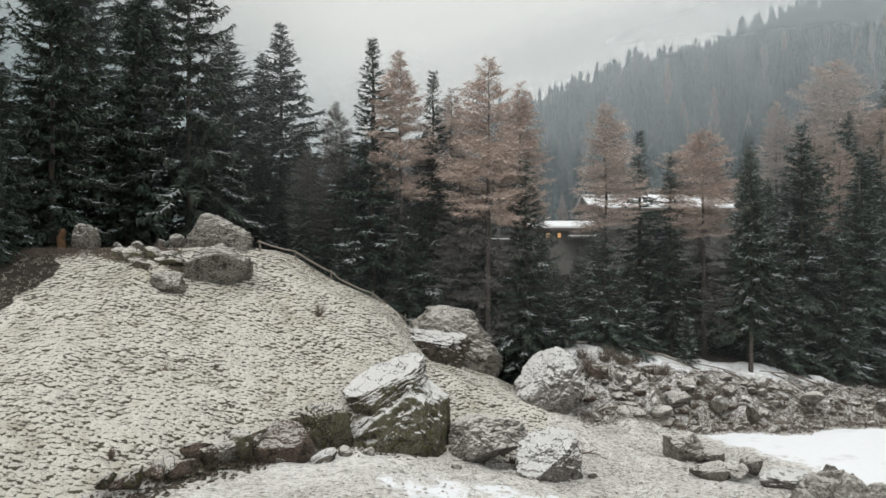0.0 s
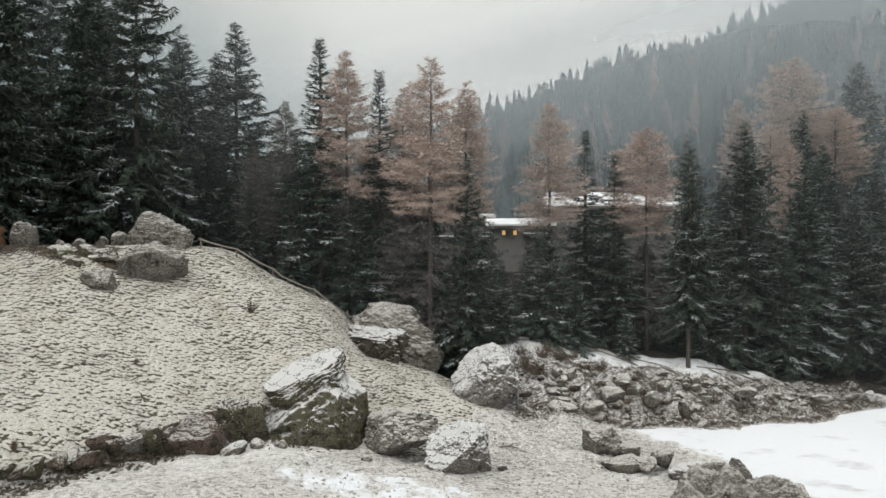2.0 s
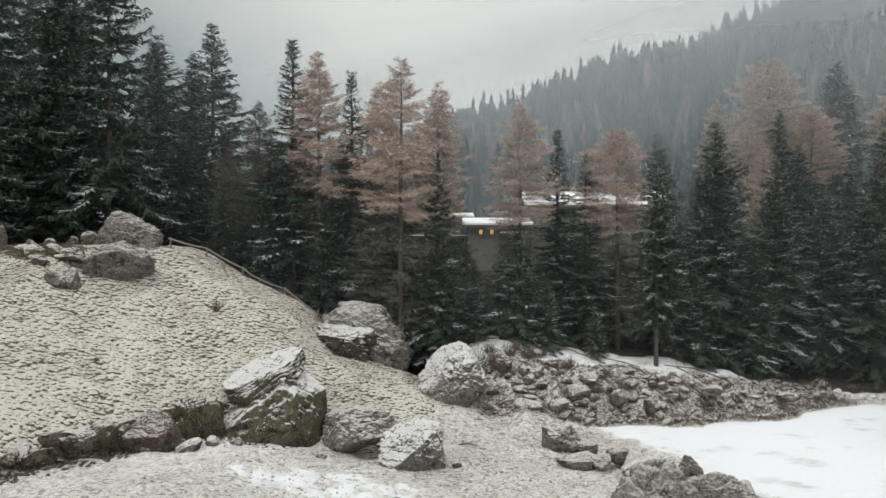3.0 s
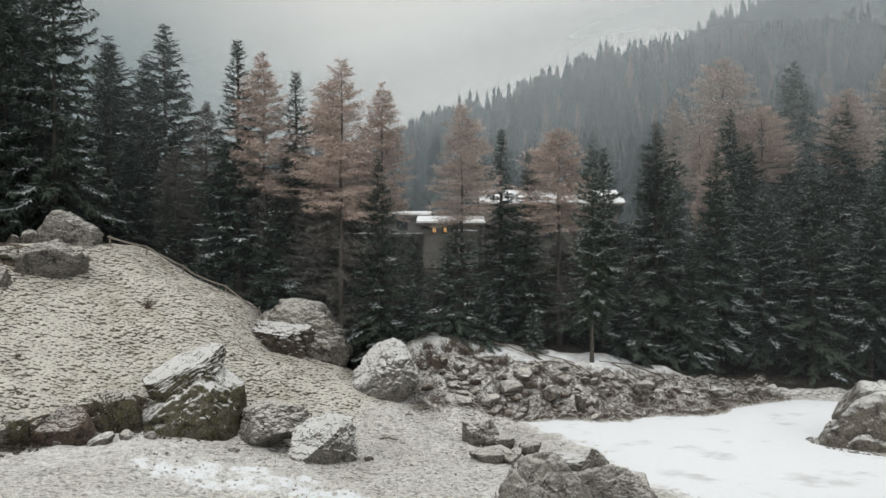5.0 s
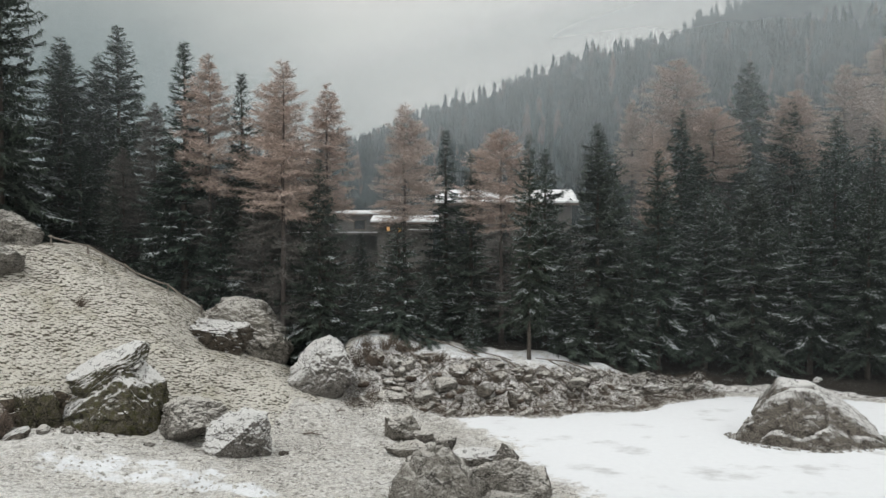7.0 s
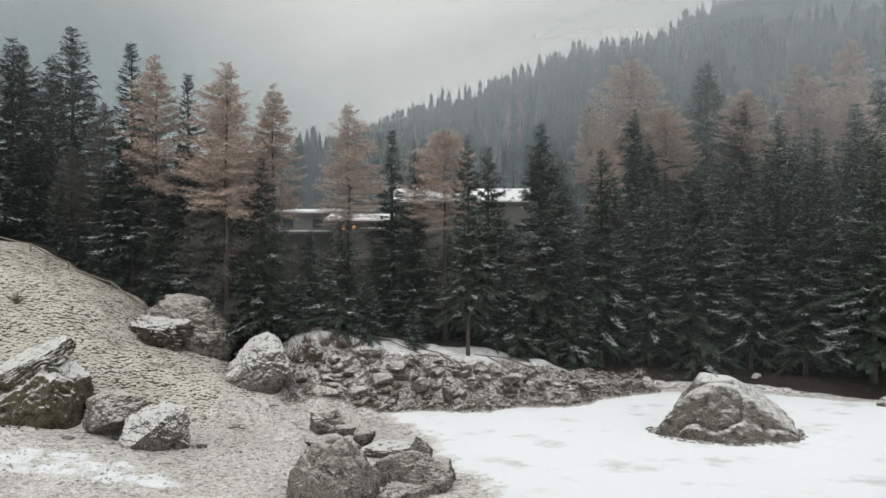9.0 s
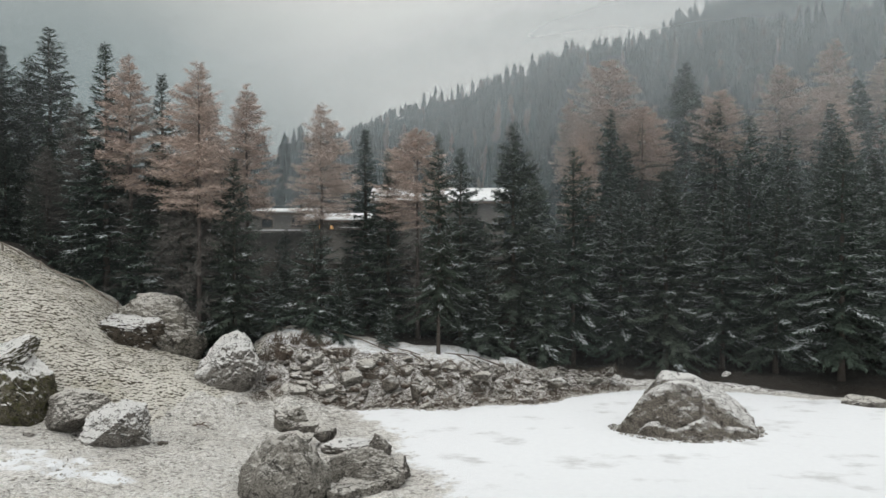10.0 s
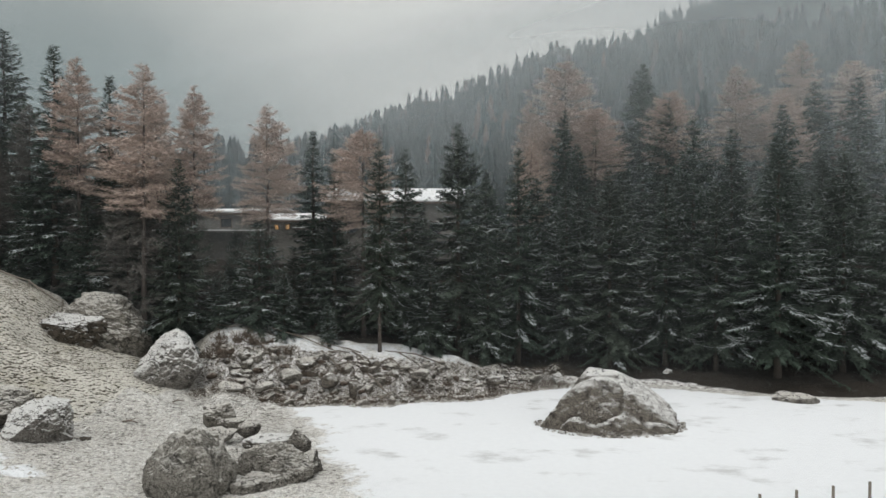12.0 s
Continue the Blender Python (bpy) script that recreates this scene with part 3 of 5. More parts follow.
boulder("broad snow-covered boulder at the foot of the slope", 43, M_ROCK_WHITE, 6.6, 43.7, 2.15, (2.3, 1.5, 2.3), -6, 0, 0.15, [(-0.60, -0.30, 0.74, 0.62), (0.35, -0.25, 0.90, 0.88), (-0.1, -0.85, 0.5, 0.66), (0.95, -0.3, 0.1, 0.72), (0.5, -0.75, -0.45, 0.55), (0.62, -0.75, 0.1, 0.62)], 0.012, 6)
boulder("snow-topped rock shelf with a dark undercut", 47, M_SHELF, -1.3, 44.5, 4.25, (3.3, 2.0, 2.2), -5, 0, 0.15, [(0.10, -0.10, 0.99, 0.46), (0.1, -0.9, -0.42, 0.50), (0.95, -0.3, 0.0, 0.74), (-0.7, -0.7, 0.0, 0.8)], 0.06, 6, lean=(0.05, 0.1, 1))
boulder("broad rimed rock outcrop beside a snowy shelf", 53, M_ROCK_FROSTED, 1.0, 46.5, 4.1, (3.5, 2.2, 2.95), 0, 0, 0.17, [(0.0, -0.15, 1.0, 0.90), (0.72, -0.15, 0.68, 0.62), (0.30, -0.80, 0.52, 0.55), (-0.3, -0.86, 0.4, 0.62), (-0.62, -0.2, 0.75, 0.86), (0.8, -0.6, -0.2, 0.72)], 0.03, 6)
boulder("grey boulder on the crest of the pasture", 59, M_ROCK_LICHEN, -13.65, 43.8, 11.0, (2.0, 1.5, 1.65), 0, 1, 0.15, [(0.48, -0.2, 0.86, 0.68), (-0.88, -0.2, 0.42, 0.78), (-0.3, -0.5, 0.85, 0.86), (0.2, -1, 0.1, 0.7)], 0.03, 6)
boulder("long boulder below the crest with rime on top", 61, M_ROCK_LICHEN, -12.25, 39.4, 9.45, (2.1, 1.5, 1.5), 8, 1, 0.15, [(0.45, -0.25, 0.85, 0.74), (-0.3, -0.45, 0.85, 0.80), (0.25, -0.9, -0.45, 0.52), (0.95, -0.1, -0.1, 0.82)], 0.04, 6)
boulder("small pale slab on the slope with a dark underside", 67, M_ROCK_FROSTED, -13.8, 36.8, 8.55, (0.9, 0.95, 1.05), 14, 1, 0.12, [(0.05, -0.72, 0.69, 0.50), (0.15, -0.75, -0.65, 0.42), (0.9, -0.3, 0.1, 0.7)])
boulder("dark wedge of rock in the hollow", 68, M_ROCK_DARK, -15.6, 37.8, 9.05, (0.9, 0.7, 0.6), -15, 2, 0.16, [(0.1, -0.3, 0.95, 0.6), (0.1, -0.8, -0.6, 0.5)])
boulder("reddish brown boulder set in the turf ledge", 63, M_ROCK_BROWN, -6.75, 30.3, 2.1, (1.25, 1.1, 1.15), 0, 0, 0.12, [(0.0, -0.5, 0.86, 0.78), (0.1, -0.9, -0.4, 0.74)], 0.0, 6)
boulder("dark angular block in the turf ledge beside a split boulder", 64, M_ROCK_FACE, -5.2, 32.0, 2.3, (1.15, 1.1, 1.5), 10, 2, 0.15, [(-0.1, -0.15, 0.98, 0.78), (-0.75, -0.65, 0.0, 0.62), (0.3, -0.9, -0.3, 0.6)], 0.02, 6)
# dark rock used here to put the trees' shade into its colour
boulder("upright grey boulder at the end of the crest", 69, M_ROCK_DARK, -19.8, 40.2, 10.85, (0.75, 0.7, 1.1), 20, 4, 0.13)
boulder("lichened boulder half sunk in the gravel", 71, M_ROCK_LICHEN, 14.1, 25.8, 0.65, (1.65, 1.6, 1.9), 10, 0, 0.13, [(0.1, -0.7, 0.7, 0.90), (-0.6, -0.3, 0.7, 0.9), (0.7, -0.3, 0.5, 0.88)], 0.0, 6)
boulder("broad cracked rock at the edge of the snow", 73, M_ROCK_LICHEN, 17.0, 28.2, 0.05, (1.6, 1.1, 1.15), -10, 2, 0.18, [(0.1, -0.6, 0.75, 0.72)], subdiv=6)
boulder("low slab of rock beside a lichened boulder", 74, M_ROCK_LICHEN, 16.6, 26.6, -0.1, (1.3, 0.9, 0.85), 15, 3, 0.18, [(0.2, -0.35, 0.9, 0.6)], subdiv=5)
boulder("low broken rock at the edge of the snow", 75, M_ROCK_DARK, 18.4, 28.9, 0.05, (1.0, 0.8, 0.85), 30, 3, 0.14, [(0.75, -0.5, 0.3, 0.55), (-0.4, -0.3, 0.85, 0.6)])
boulder("flat pale rock with thin snow", 76, M_ROCK_WHITE, 15.7, 33.2, 0.1, (1.4, 0.9, 0.6), 0, 4, 0.12, [(0, -0.2, 1, 0.5)])
boulder("dark angular stone at the edge of the snow", 79, M_ROCK_DARK, 17.3, 32.4, 0.4, (0.8, 0.6, 0.85), 0, 5, 0.1, [(0.7, -0.1, 0.6, 0.45), (-0.75, -0.2, 0.5, 0.45)])
boulder("squat grey stone on the gravel", 80, M_ROCK_FROSTED, 11.9, 36.4, 0.6, (1.0, 0.8, 0.8), 0, 3, 0.14, [(0.1, -0.6, 0.78, 0.66)])
boulder("dark broken step of rock beside a squat stone", 81, M_ROCK_DARK, 13.0, 35.6, 0.35, (0.8, 0.5, 0.55), 25, 4, 0.16, [(0, -0.2, 1, 0.5)])
boulder("low rime-topped rock in the gravel", 84, M_ROCK_FROSTED, 12.4, 33.6, 0.3, (1.0, 0.55, 0.5), 10, 3, 0.15, [(0, -0.2, 1, 0.6)])
boulder("dark block beside a squat stone", 82, M_ROCK_DARK, 14.4, 34.0, 0.4, (0.65, 0.5, 0.45), 20, 6, 0.1)
boulder("small block on the gravel", 83, M_ROCK, 13.5, 33.2, 0.4, (0.55, 0.45, 0.35), 50, 6, 0.1)
boulder("low snow-capped stone on the far snow", 87, M_ROCK_RIME, 48.3, 43.8, -0.25, (1.4, 0.9, 0.85), 0, 3, 0.12, [(0, -0.1, 1, 0.6)])
boulder("pair of pale stones beside the big boulder", 88, M_ROCK_WHITE, 33.3, 49.6, 0.1, (0.45, 0.4, 0.6), 0, 4, 0.14)
boulder("pale upright stone at the wood's edge", 89, M_ROCK_WHITE, 42.2, 51.6, 0.0, (0.4, 0.35, 0.5), 0, 4, 0.14)
for k, (bx, by, bz, sz) in enumerate([(-17.2, 44.2, 10.75, 0.45), (-16.2, 44.3, 10.9, 0.6), (-15.1, 44.1, 10.9, 0.55), (-18.4, 43.9, 10.6, 0.5), (-19.6, 43.6, 10.55, 0.45)]):
    boulder("rounded stone in a row along the crest", 300 + k, M_ROCK_DARK, bx, by, bz - 0.15, (sz, sz * 0.8, sz), k * 40, 4, 0.12, subdiv=4, group="stones along the crest")

# turf ledge: earth and stones bared along the step
rng_r = random.Random(12)
EARTH = [rock_mesh("ledge_stone", 400 + i, (M_EARTH, M_ROCK_FACE, M_ROCK_BROWN, M_ROCK_RIME)[i % 4], 6, 0.20, 4, (), 0.04) for i in range(8)]
STONES = [rock_mesh("stone", 500 + i, (M_ROCK, M_ROCK_DARK, M_ROCK_RIME, M_ROCK_CAP)[i % 4], 12, 0.10, 3, (), 0.0, sharp=24) for i in range(12)]


def stone(me, name, label, x, y, z, size, turn, group):
    ob = new(name, me)
    ob.matrix_basis = pose(x, y, z, rng_r.uniform(-15, 15), rng_r.uniform(-15, 15), turn) @ Matrix.Diagonal((*size, 1))
    return tagged(ob, label, "rock", group)


x = -11.4
while x < -4.3:
    t = (x + 11.4) / 7.1
    h = 0.16 + 0.62 * t + rng_r.uniform(-0.06, 0.22)
    y = float(ledge_y(x)) + 0.1 + rng_r.uniform(-0.25, 0.25)
    zt = float(land(x, y + 1.0))
    stone(rng_r.choice(EARTH), "ledge_stone", "dark earthy stone bared under the turf ledge", x, y, zt - h * rng_r.uniform(1.1, 1.9), (h * rng_r.uniform(0.8, 1.7), 0.6 + 0.35 * t, h * rng_r.uniform(0.9, 1.2)), rng_r.uniform(-40, 40), "stones of the turf ledge")
    x += h * rng_r.uniform(0.7, 1.5)
for x, y, s in [(-5.6, 30.3, 0.5), (-4.9, 29.9, 0.55), (-6.6, 29.6, 0.3), (-4.2, 30.8, 0.4), (-3.2, 31.0, 0.35), (3.4, 32.0, 0.35), (3.8, 31.5, 0.3), (0.6, 31.2, 0.25), (6.6, 32.2, 0.3)]:
    stone(rng_r.choice(STONES), "stone", "loose stone below the turf ledge", x, y, ground_z(x, y) + s * 0.2, (s * 1.2, s, s * 0.8), rng_r.uniform(0, 360), "loose stones below the ledge")
for x, y, s in [(-16.6, 39.2, 0.75), (-15.6, 39.4, 0.7), (-14.7, 39.3, 0.8), (-15.6, 37.9, 0.5), (-17.4, 39.4, 0.55), (-16.0, 38.2, 0.4)]:
    stone(rng_r.choice(EARTH[:2]), "ledge_stone", "earthy stone in the hollow below the crest", x, y, ground_z(x, y) - 0.05, (s * 1.2, s, s * 0.75), rng_r.uniform(0, 360), "stones in the hollow")

# rubble on the bank
for i in range(250):
    while True:
        x = rng_r.uniform(8.5, 33)
        d = rng_r.uniform(-0.8, 3.3)
        y = float(shore_y(x)) + d
        if abs(x - 6.8) > 2.2:
            break
    s = rng_r.choice([0.12, 0.15, 0.18, 0.22, 0.27, 0.36]) * (1.0 if x < 25 else 0.8)
    stone(rng_r.choice(STONES), "stone", "angular rubble stone dusted with snow on the bank", x, y, ground_z(x, y) + s * 0.25, (s * rng_r.uniform(0.9, 1.7), s * rng_r.uniform(0.8, 1.2), s * rng_r.uniform(0.6, 1.0)), rng_r.uniform(0, 360), "rubble on the bank")
for x, y, z, s, t in [(15.3, 46.0, 2.0, (1.0, 0.7, 0.7), 15), (14.4, 44.9, 1.2, (1.1, 0.8, 0.65), -10), (17.0, 44.8, 0.8, (0.7, 0.55, 0.6), 40), (18.7, 44.0, 0.5, (0.4, 0.4, 0.8), 10), (11.9, 45.8, 2.4, (0.7, 0.5, 0.45), 0), (10.9, 42.4, 1.0, (0.9, 0.7, 0.45), 0), (23.3, 45.7, 1.2, (0.8, 0.5, 0.45), -20), (28.4, 46.6, 0.5, (0.9, 0.5, 0.35), 0), (31.5, 48.6, 0.3, (0.6, 0.45, 0.45), 0), (12.9, 43.2, 0.9, (0.7, 0.5, 0.4), 0)]:
    stone(rng_r.choice(STONES), "stone", "large broken block lying on the rubble bank", x, y, z, s, t, "rubble on the bank")


SLABS = [rock_mesh("broken_stone", 540 + i, (M_ROCK_DARK, M_ROCK_CAP, M_ROCK_BROWN, M_ROCK_RIME)[i % 4], 8, 0.10, 3, [(0, 0, 1, 0.4), (0.1, -1, 0, 0.6)], 0.03, sharp=24) for i in range(8)]
for i in range(120):
    x = 8.8 + 23.5 * rng_r.random() ** 1.2
    y = float(shore_y(x)) + rng_r.uniform(-0.7, 3.0)
    s = rng_r.uniform(0.22, 0.55) * (1.0 if x < 22 else 0.75)
    ob = new("broken_stone", rng_r.choice(SLABS))
    ob.matrix_basis = pose(x, y, ground_z(x, y) + s * 0.2, rng_r.uniform(-30, 30), rng_r.uniform(-30, 30), rng_r.uniform(0, 360)) @ Matrix.Diagonal((s * rng_r.uniform(0.9, 1.5), s * rng_r.uniform(0.7, 1.1), s * rng_r.uniform(0.6, 1.0), 1))
    tagged(ob, "tilted broken slab with snow on top among the rubble", "rock", "rubble on the bank")


def debris(name, label, mat, seed, count, sizes, spot):
    """Small loose bits, far too many to count, as one mesh of rough lumps."""
    rng = np.random.default_rng(seed)
    base = np.array([[1, 0, 0], [-1, 0, 0], [0, 1, 0], [0, -1, 0], [0, 0, 1], [0, 0, -1]], dtype=float)
    tris = np.array([[4, 0, 2], [4, 2, 1], [4, 1, 3], [4, 3, 0], [5, 2, 0], [5, 1, 2], [5, 3, 1], [5, 0, 3]])
    V, F = [], []
    for i in range(count):
        x, y = spot(rng)
        s = rng.uniform(*sizes)
        v = base * s * rng.uniform(0.5, 1.3, (6, 1)) * np.array([1.2, 1.0, 0.7])
        a = rng.uniform(0, 6.28)
        r = np.array([[math.cos(a), -math.sin(a), 0], [math.sin(a), math.cos(a), 0], [0, 0, 1]])
        V.append(v @ r.T + np.array([x, y, ground_z(x, y) + s * 0.2]))
        F.append(tris + 6 * i)
    return tagged(new(name, mesh_from(name, np.concatenate(V), np.concatenate(F), mat)), label, "gravel", kind="stuff")


def on_bank(rng):
    x = rng.uniform(8, 34)
    return x, float(shore_y(x)) + rng.uniform(-1.2, 3.4)


def on_gravel(rng):
    y = rng.uniform(25, 42)
    return rng.uniform(max(-6 + (y - 25) * 0.9, -6), float(shore_x(y))), y


debris("rubble", "small broken stones strewn over the bank", M_ROCK, 3, 3600, (0.05, 0.16), on_bank)
def below_ledge(rng):
    x = rng.uniform(-12.5, -1.0)
    return x, float(ledge_y(x)) - abs(rng.normal(0, 0.9)) + 0.1


debris("gravel", "dark earth and stones crumbled from the turf ledge", M_EARTH, 15, 1500, (0.03, 0.13), below_ledge)


def round_boulder(rng):
    a, r = rng.uniform(2.9, 6.6), rng.uniform(0.86, 1.08)
    return 34.5 + 4.1 * r * math.cos(a), 37.9 + 2.9 * r * math.sin(a)


debris("gravel", "brown earth and gravel round the foot of the big boulder", M_ROCK_DARK, 14, 420, (0.03, 0.13), round_boulder)
debris("gravel", "scattered pebbles on the lower ground", M_ROCK, 4, 2600, (0.02, 0.10), on_gravel)


# ---- trees ----
def kites(base, way, length, width, normal):
    """Pointed blades from arrays."""
    side = np.cross(way, normal)
    side /= np.linalg.norm(side, axis=1, keepdims=True) + 1e-9
    v = np.stack([base + side * width[:, None], base + way * length[:, None], base - side * width[:, None]], axis=1).reshape(-1, 3)
    return v, np.arange(len(v)).reshape(-1, 3)


def unit(v):
    return v / (np.linalg.norm(v, axis=1, keepdims=True) + 1e-9)


def spruce_data(seed, height, radius, clear, whorl, density, blade, snowy):
    """Crown and frost blades of a spruce: each bough a drooping frond of side twigs with hanging twiglets, rime along its upper side."""
    rng = np.random.default_rng(seed)
    B, W, L, D, N = [], [], [], [], []
    fb, fw, fl, fd, fn = [], [], [], [], []
    z = height * clear
    lop = rng.uniform(0, 6.28, 3)
    while z < height - 0.12:
        rel = (z - height * clear) / (height * (1 - clear))
        reach = radius * (1 - rel) ** 0.9 * (0.66 + 0.34 * min(1, rel * 5 + 0.25)) + 0.14
        n_b = int(5 + 2.0 * (1 - rel))
        a0 = rng.uniform(0, 6.28)
        for b in range(n_b):
            az = a0 + 6.283 * b / n_b + rng.normal(0, 0.28)
            zb = z + rng.normal(0, 0.2) * min(1, reach)
            ln = reach * rng.uniform(0.55, 1.18) * (1 + 0.18 * math.sin(az + lop[0] + z * 0.5))
            rise = 0.62 * rel - 0.12 + rng.normal(0, 0.12)
            sag = -0.50 * (1 - rel) - 0.08
            out = np.array([math.cos(az), math.sin(az)])
            k = max(7, int(density * ln * rng.uniform(0.85, 1.15)))
            s = np.clip((np.arange(k) + rng.uniform(0, 1, k)) / k, 0.03, 1) ** 0.75
            h = zb + ln * (rise * s + sag * s ** 2 + 0.30 * s ** 4)
            sway = 0.05 * ln * np.sin(s * 4 + lop[1] + b)
            p = np.stack([s * ln * out[0] - sway * out[1], s * ln * out[1] + sway * out[0], h], axis=1)
            side = np.where(np.arange(k) % 2 == 0, 1.0, -1.0)
            # outer twigs sweep forward, inner ones stand off to the side
            yaw = az + side * (1.05 - 0.75 * s ** 2 + rng.normal(0, 0.16, k))
            l_b = blade * (0.45 + 0.75 * np.sin(np.pi * np.clip(s * 0.85 + 0.12, 0, 1))) * rng.uniform(0.75, 1.3, k) * (0.35 + 0.65 * min(1, reach / 1.6))
            hang = -0.30 + 0.45 * rel + rng.normal(0, 0.16, k)
            dirs = unit(np.stack([np.cos(yaw), np.sin(yaw), hang], axis=1))
            nn = np.stack([rng.normal(0, 0.3, k), rng.normal(0, 0.3, k), np.ones(k)], axis=1)
            B.append(p), W.append(dirs), L.append(l_b), D.append(l_b * rng.uniform(0.10, 0.165, k)), N.append(nn)
            # twiglets hanging below the frond
            m = max(3, int(k * 0.6))
            pick = rng.integers(0, k, m)
            q = p[pick] + dirs[pick] * (l_b[pick] * rng.uniform(0.1, 0.8, m))[:, None]
            down = unit(np.stack([rng.normal(0, 0.45, m) + 0.3 * out[0], rng.normal(0, 0.45, m) + 0.3 * out[1], np.full(m, -0.9 + 0.7 * rel)], axis=1))
            l_h = blade * rng.uniform(0.35, 0.85, m) * (0.35 + 0.65 * min(1, reach / 1.6))
            B.append(q), W.append(down), L.append(l_h), D.append(l_h * rng.uniform(0.12, 0.2, m)), N.append(rng.normal(0, 1, (m, 3)))
            # the bough's own axis
            core = np.array([[0, 0, zb], [0.4 * ln * out[0], 0.4 * ln * out[1], zb + ln * (0.4 * rise + 0.16 * sag)]])
            B.append(core), W.append(unit(np.stack([np.full(2, out[0]), np.full(2, out[1]), np.array([rise + 0.4 * sag, rise + 1.2 * sag])], axis=1))), L.append(np.array([0.5, 0.5]) * ln), D.append(np.minimum(np.array([0.06, 0.05]) * ln, 0.09)), N.append(np.array([[0.2, 0, 1.0], [0, 0.2, 1.0]]))
            if rng.uniform() < snowy * min(1, rel * 4 + 0.2):
                keep = (s > rng.uniform(0.3, 0.7)) & (rng.uniform(0, 1, k) < 0.9)
                if keep.any():
                    fb.append(p[keep] + dirs[keep] * (0.22 * l_b[keep])[:, None] + np.array([0, 0, 0.035])), fw.append(dirs[keep]), fl.append(l_b[keep] * 0.72), fd.append(l_b[keep] * rng.uniform(0.08, 0.14, keep.sum())), fn.append(nn[keep])
        z += whorl * rng.uniform(0.7, 1.3) * (0.45 + 0.55 * (1 - rel))
    cat = np.concatenate
    crown = kites(cat(B), cat(W), cat(L), cat(D), cat(N))
    frost = kites(cat(fb), cat(fw), cat(fl), cat(fd), cat(fn))
    return crown, frost


def larch_data(seed, height, radius, clear, density, round_top):
    """A frosted larch in late autumn: fine upswept limbs carrying a dense haze of thin twigs, bare drooping branches below."""
    rng = np.random.default_rng(seed)
    crown, low = ([], [], [], [], []), ([], [], [], [], [])
    lop = rng.uniform(0, 6.28, 2)
    z = height * 0.10
    while z < height - 0.1:
        rel = (z - height * clear) / (height * (1 - clear))
        bare = rel < 0
        B, W, L, D, N = low if bare else crown
        if bare:
            reach = radius * rng.uniform(0.4, 0.95)
        else:
            reach = radius * (1 - rel ** round_top) ** 0.85 * (0.55 + 0.45 * min(1, rel * 3.0 + 0.15)) + 0.12
        for b in range(4 if bare else 5):
            az = rng.uniform(0, 6.283)
            ln = reach * rng.uniform(0.55, 1.1) * (1 + 0.15 * math.sin(az + lop[0] + z * 0.4))
            rise = rng.normal(-0.12 if bare else 0.05 + 0.50 * rel, 0.12)
            zb = z + rng.normal(0, 0.12)

            def bow(s):
                return zb + ln * (rise * s - 0.24 * s ** 2 + 0.16 * s ** 4)

            for j in range(3):
                s0, s1 = j / 3, (j + 1) / 3
                p0 = np.array([[ln * s0 * math.cos(az), ln * s0 * math.sin(az), bow(s0)]])
                p1 = np.array([[ln * s1 * math.cos(az), ln * s1 * math.sin(az), bow(s1)]])
                d = p1 - p0
                B.append(p0), W.append(unit(d)), L.append(np.linalg.norm(d, axis=1) * 1.1), D.append(np.array([0.02])), N.append(np.array([[0, 0.3, 1.0]]))
            k = int((0.6 if bare else 1.0) * density * ln) + 5
            s = rng.uniform(0.08, 1, k) ** 0.7
            fan = rng.normal(0, 0.20, k)
            p = np.stack([s * ln * np.cos(az + fan), s * ln * np.sin(az + fan), bow(s) + rng.normal(0, 0.06, k)], axis=1)
            ang = az + rng.normal(0, 0.9, k)
            dirs = unit(np.stack([np.cos(ang), np.sin(ang), rng.normal(-0.35 if bare else 0.0, 0.45, k)], axis=1))
            l_b = rng.uniform(0.16, 0.48, k) * (0.55 + 0.45 * min(1, reach))
            B.append(p), W.append(dirs), L.append(l_b), D.append(l_b * 0.04 + 0.006), N.append(rng.normal(0, 1, (k, 3)))
        z += rng.uniform(0.25, 0.5) if bare else rng.uniform(0.13, 0.26)
    cat = np.concatenate
    return kites(*[cat(v) for v in crown]), kites(*[cat(v) for v in low])


def trunk_mesh(name, height, r, mat, seed):
    rng = random.Random(seed)
    pts, radii = [], []
    for i in range(9):
        t = i / 8
        pts.append((rng.uniform(-0.08, 0.08) * t, rng.uniform(-0.08, 0.08) * t, height * t - 0.3 * (i == 0)))
        radii.append(r * (1 - t) ** 0.8 + 0.02 + (r * 0.35 if i == 0 else 0))
    bm = tube(pts, radii, 8)
    me = bpy.data.meshes.new(name)
    bm.to_mesh(me)
    bm.free()
    for f in me.polygons:
        f.use_smooth = True
    me.materials.append(mat)
    return me


SPRUCES = []
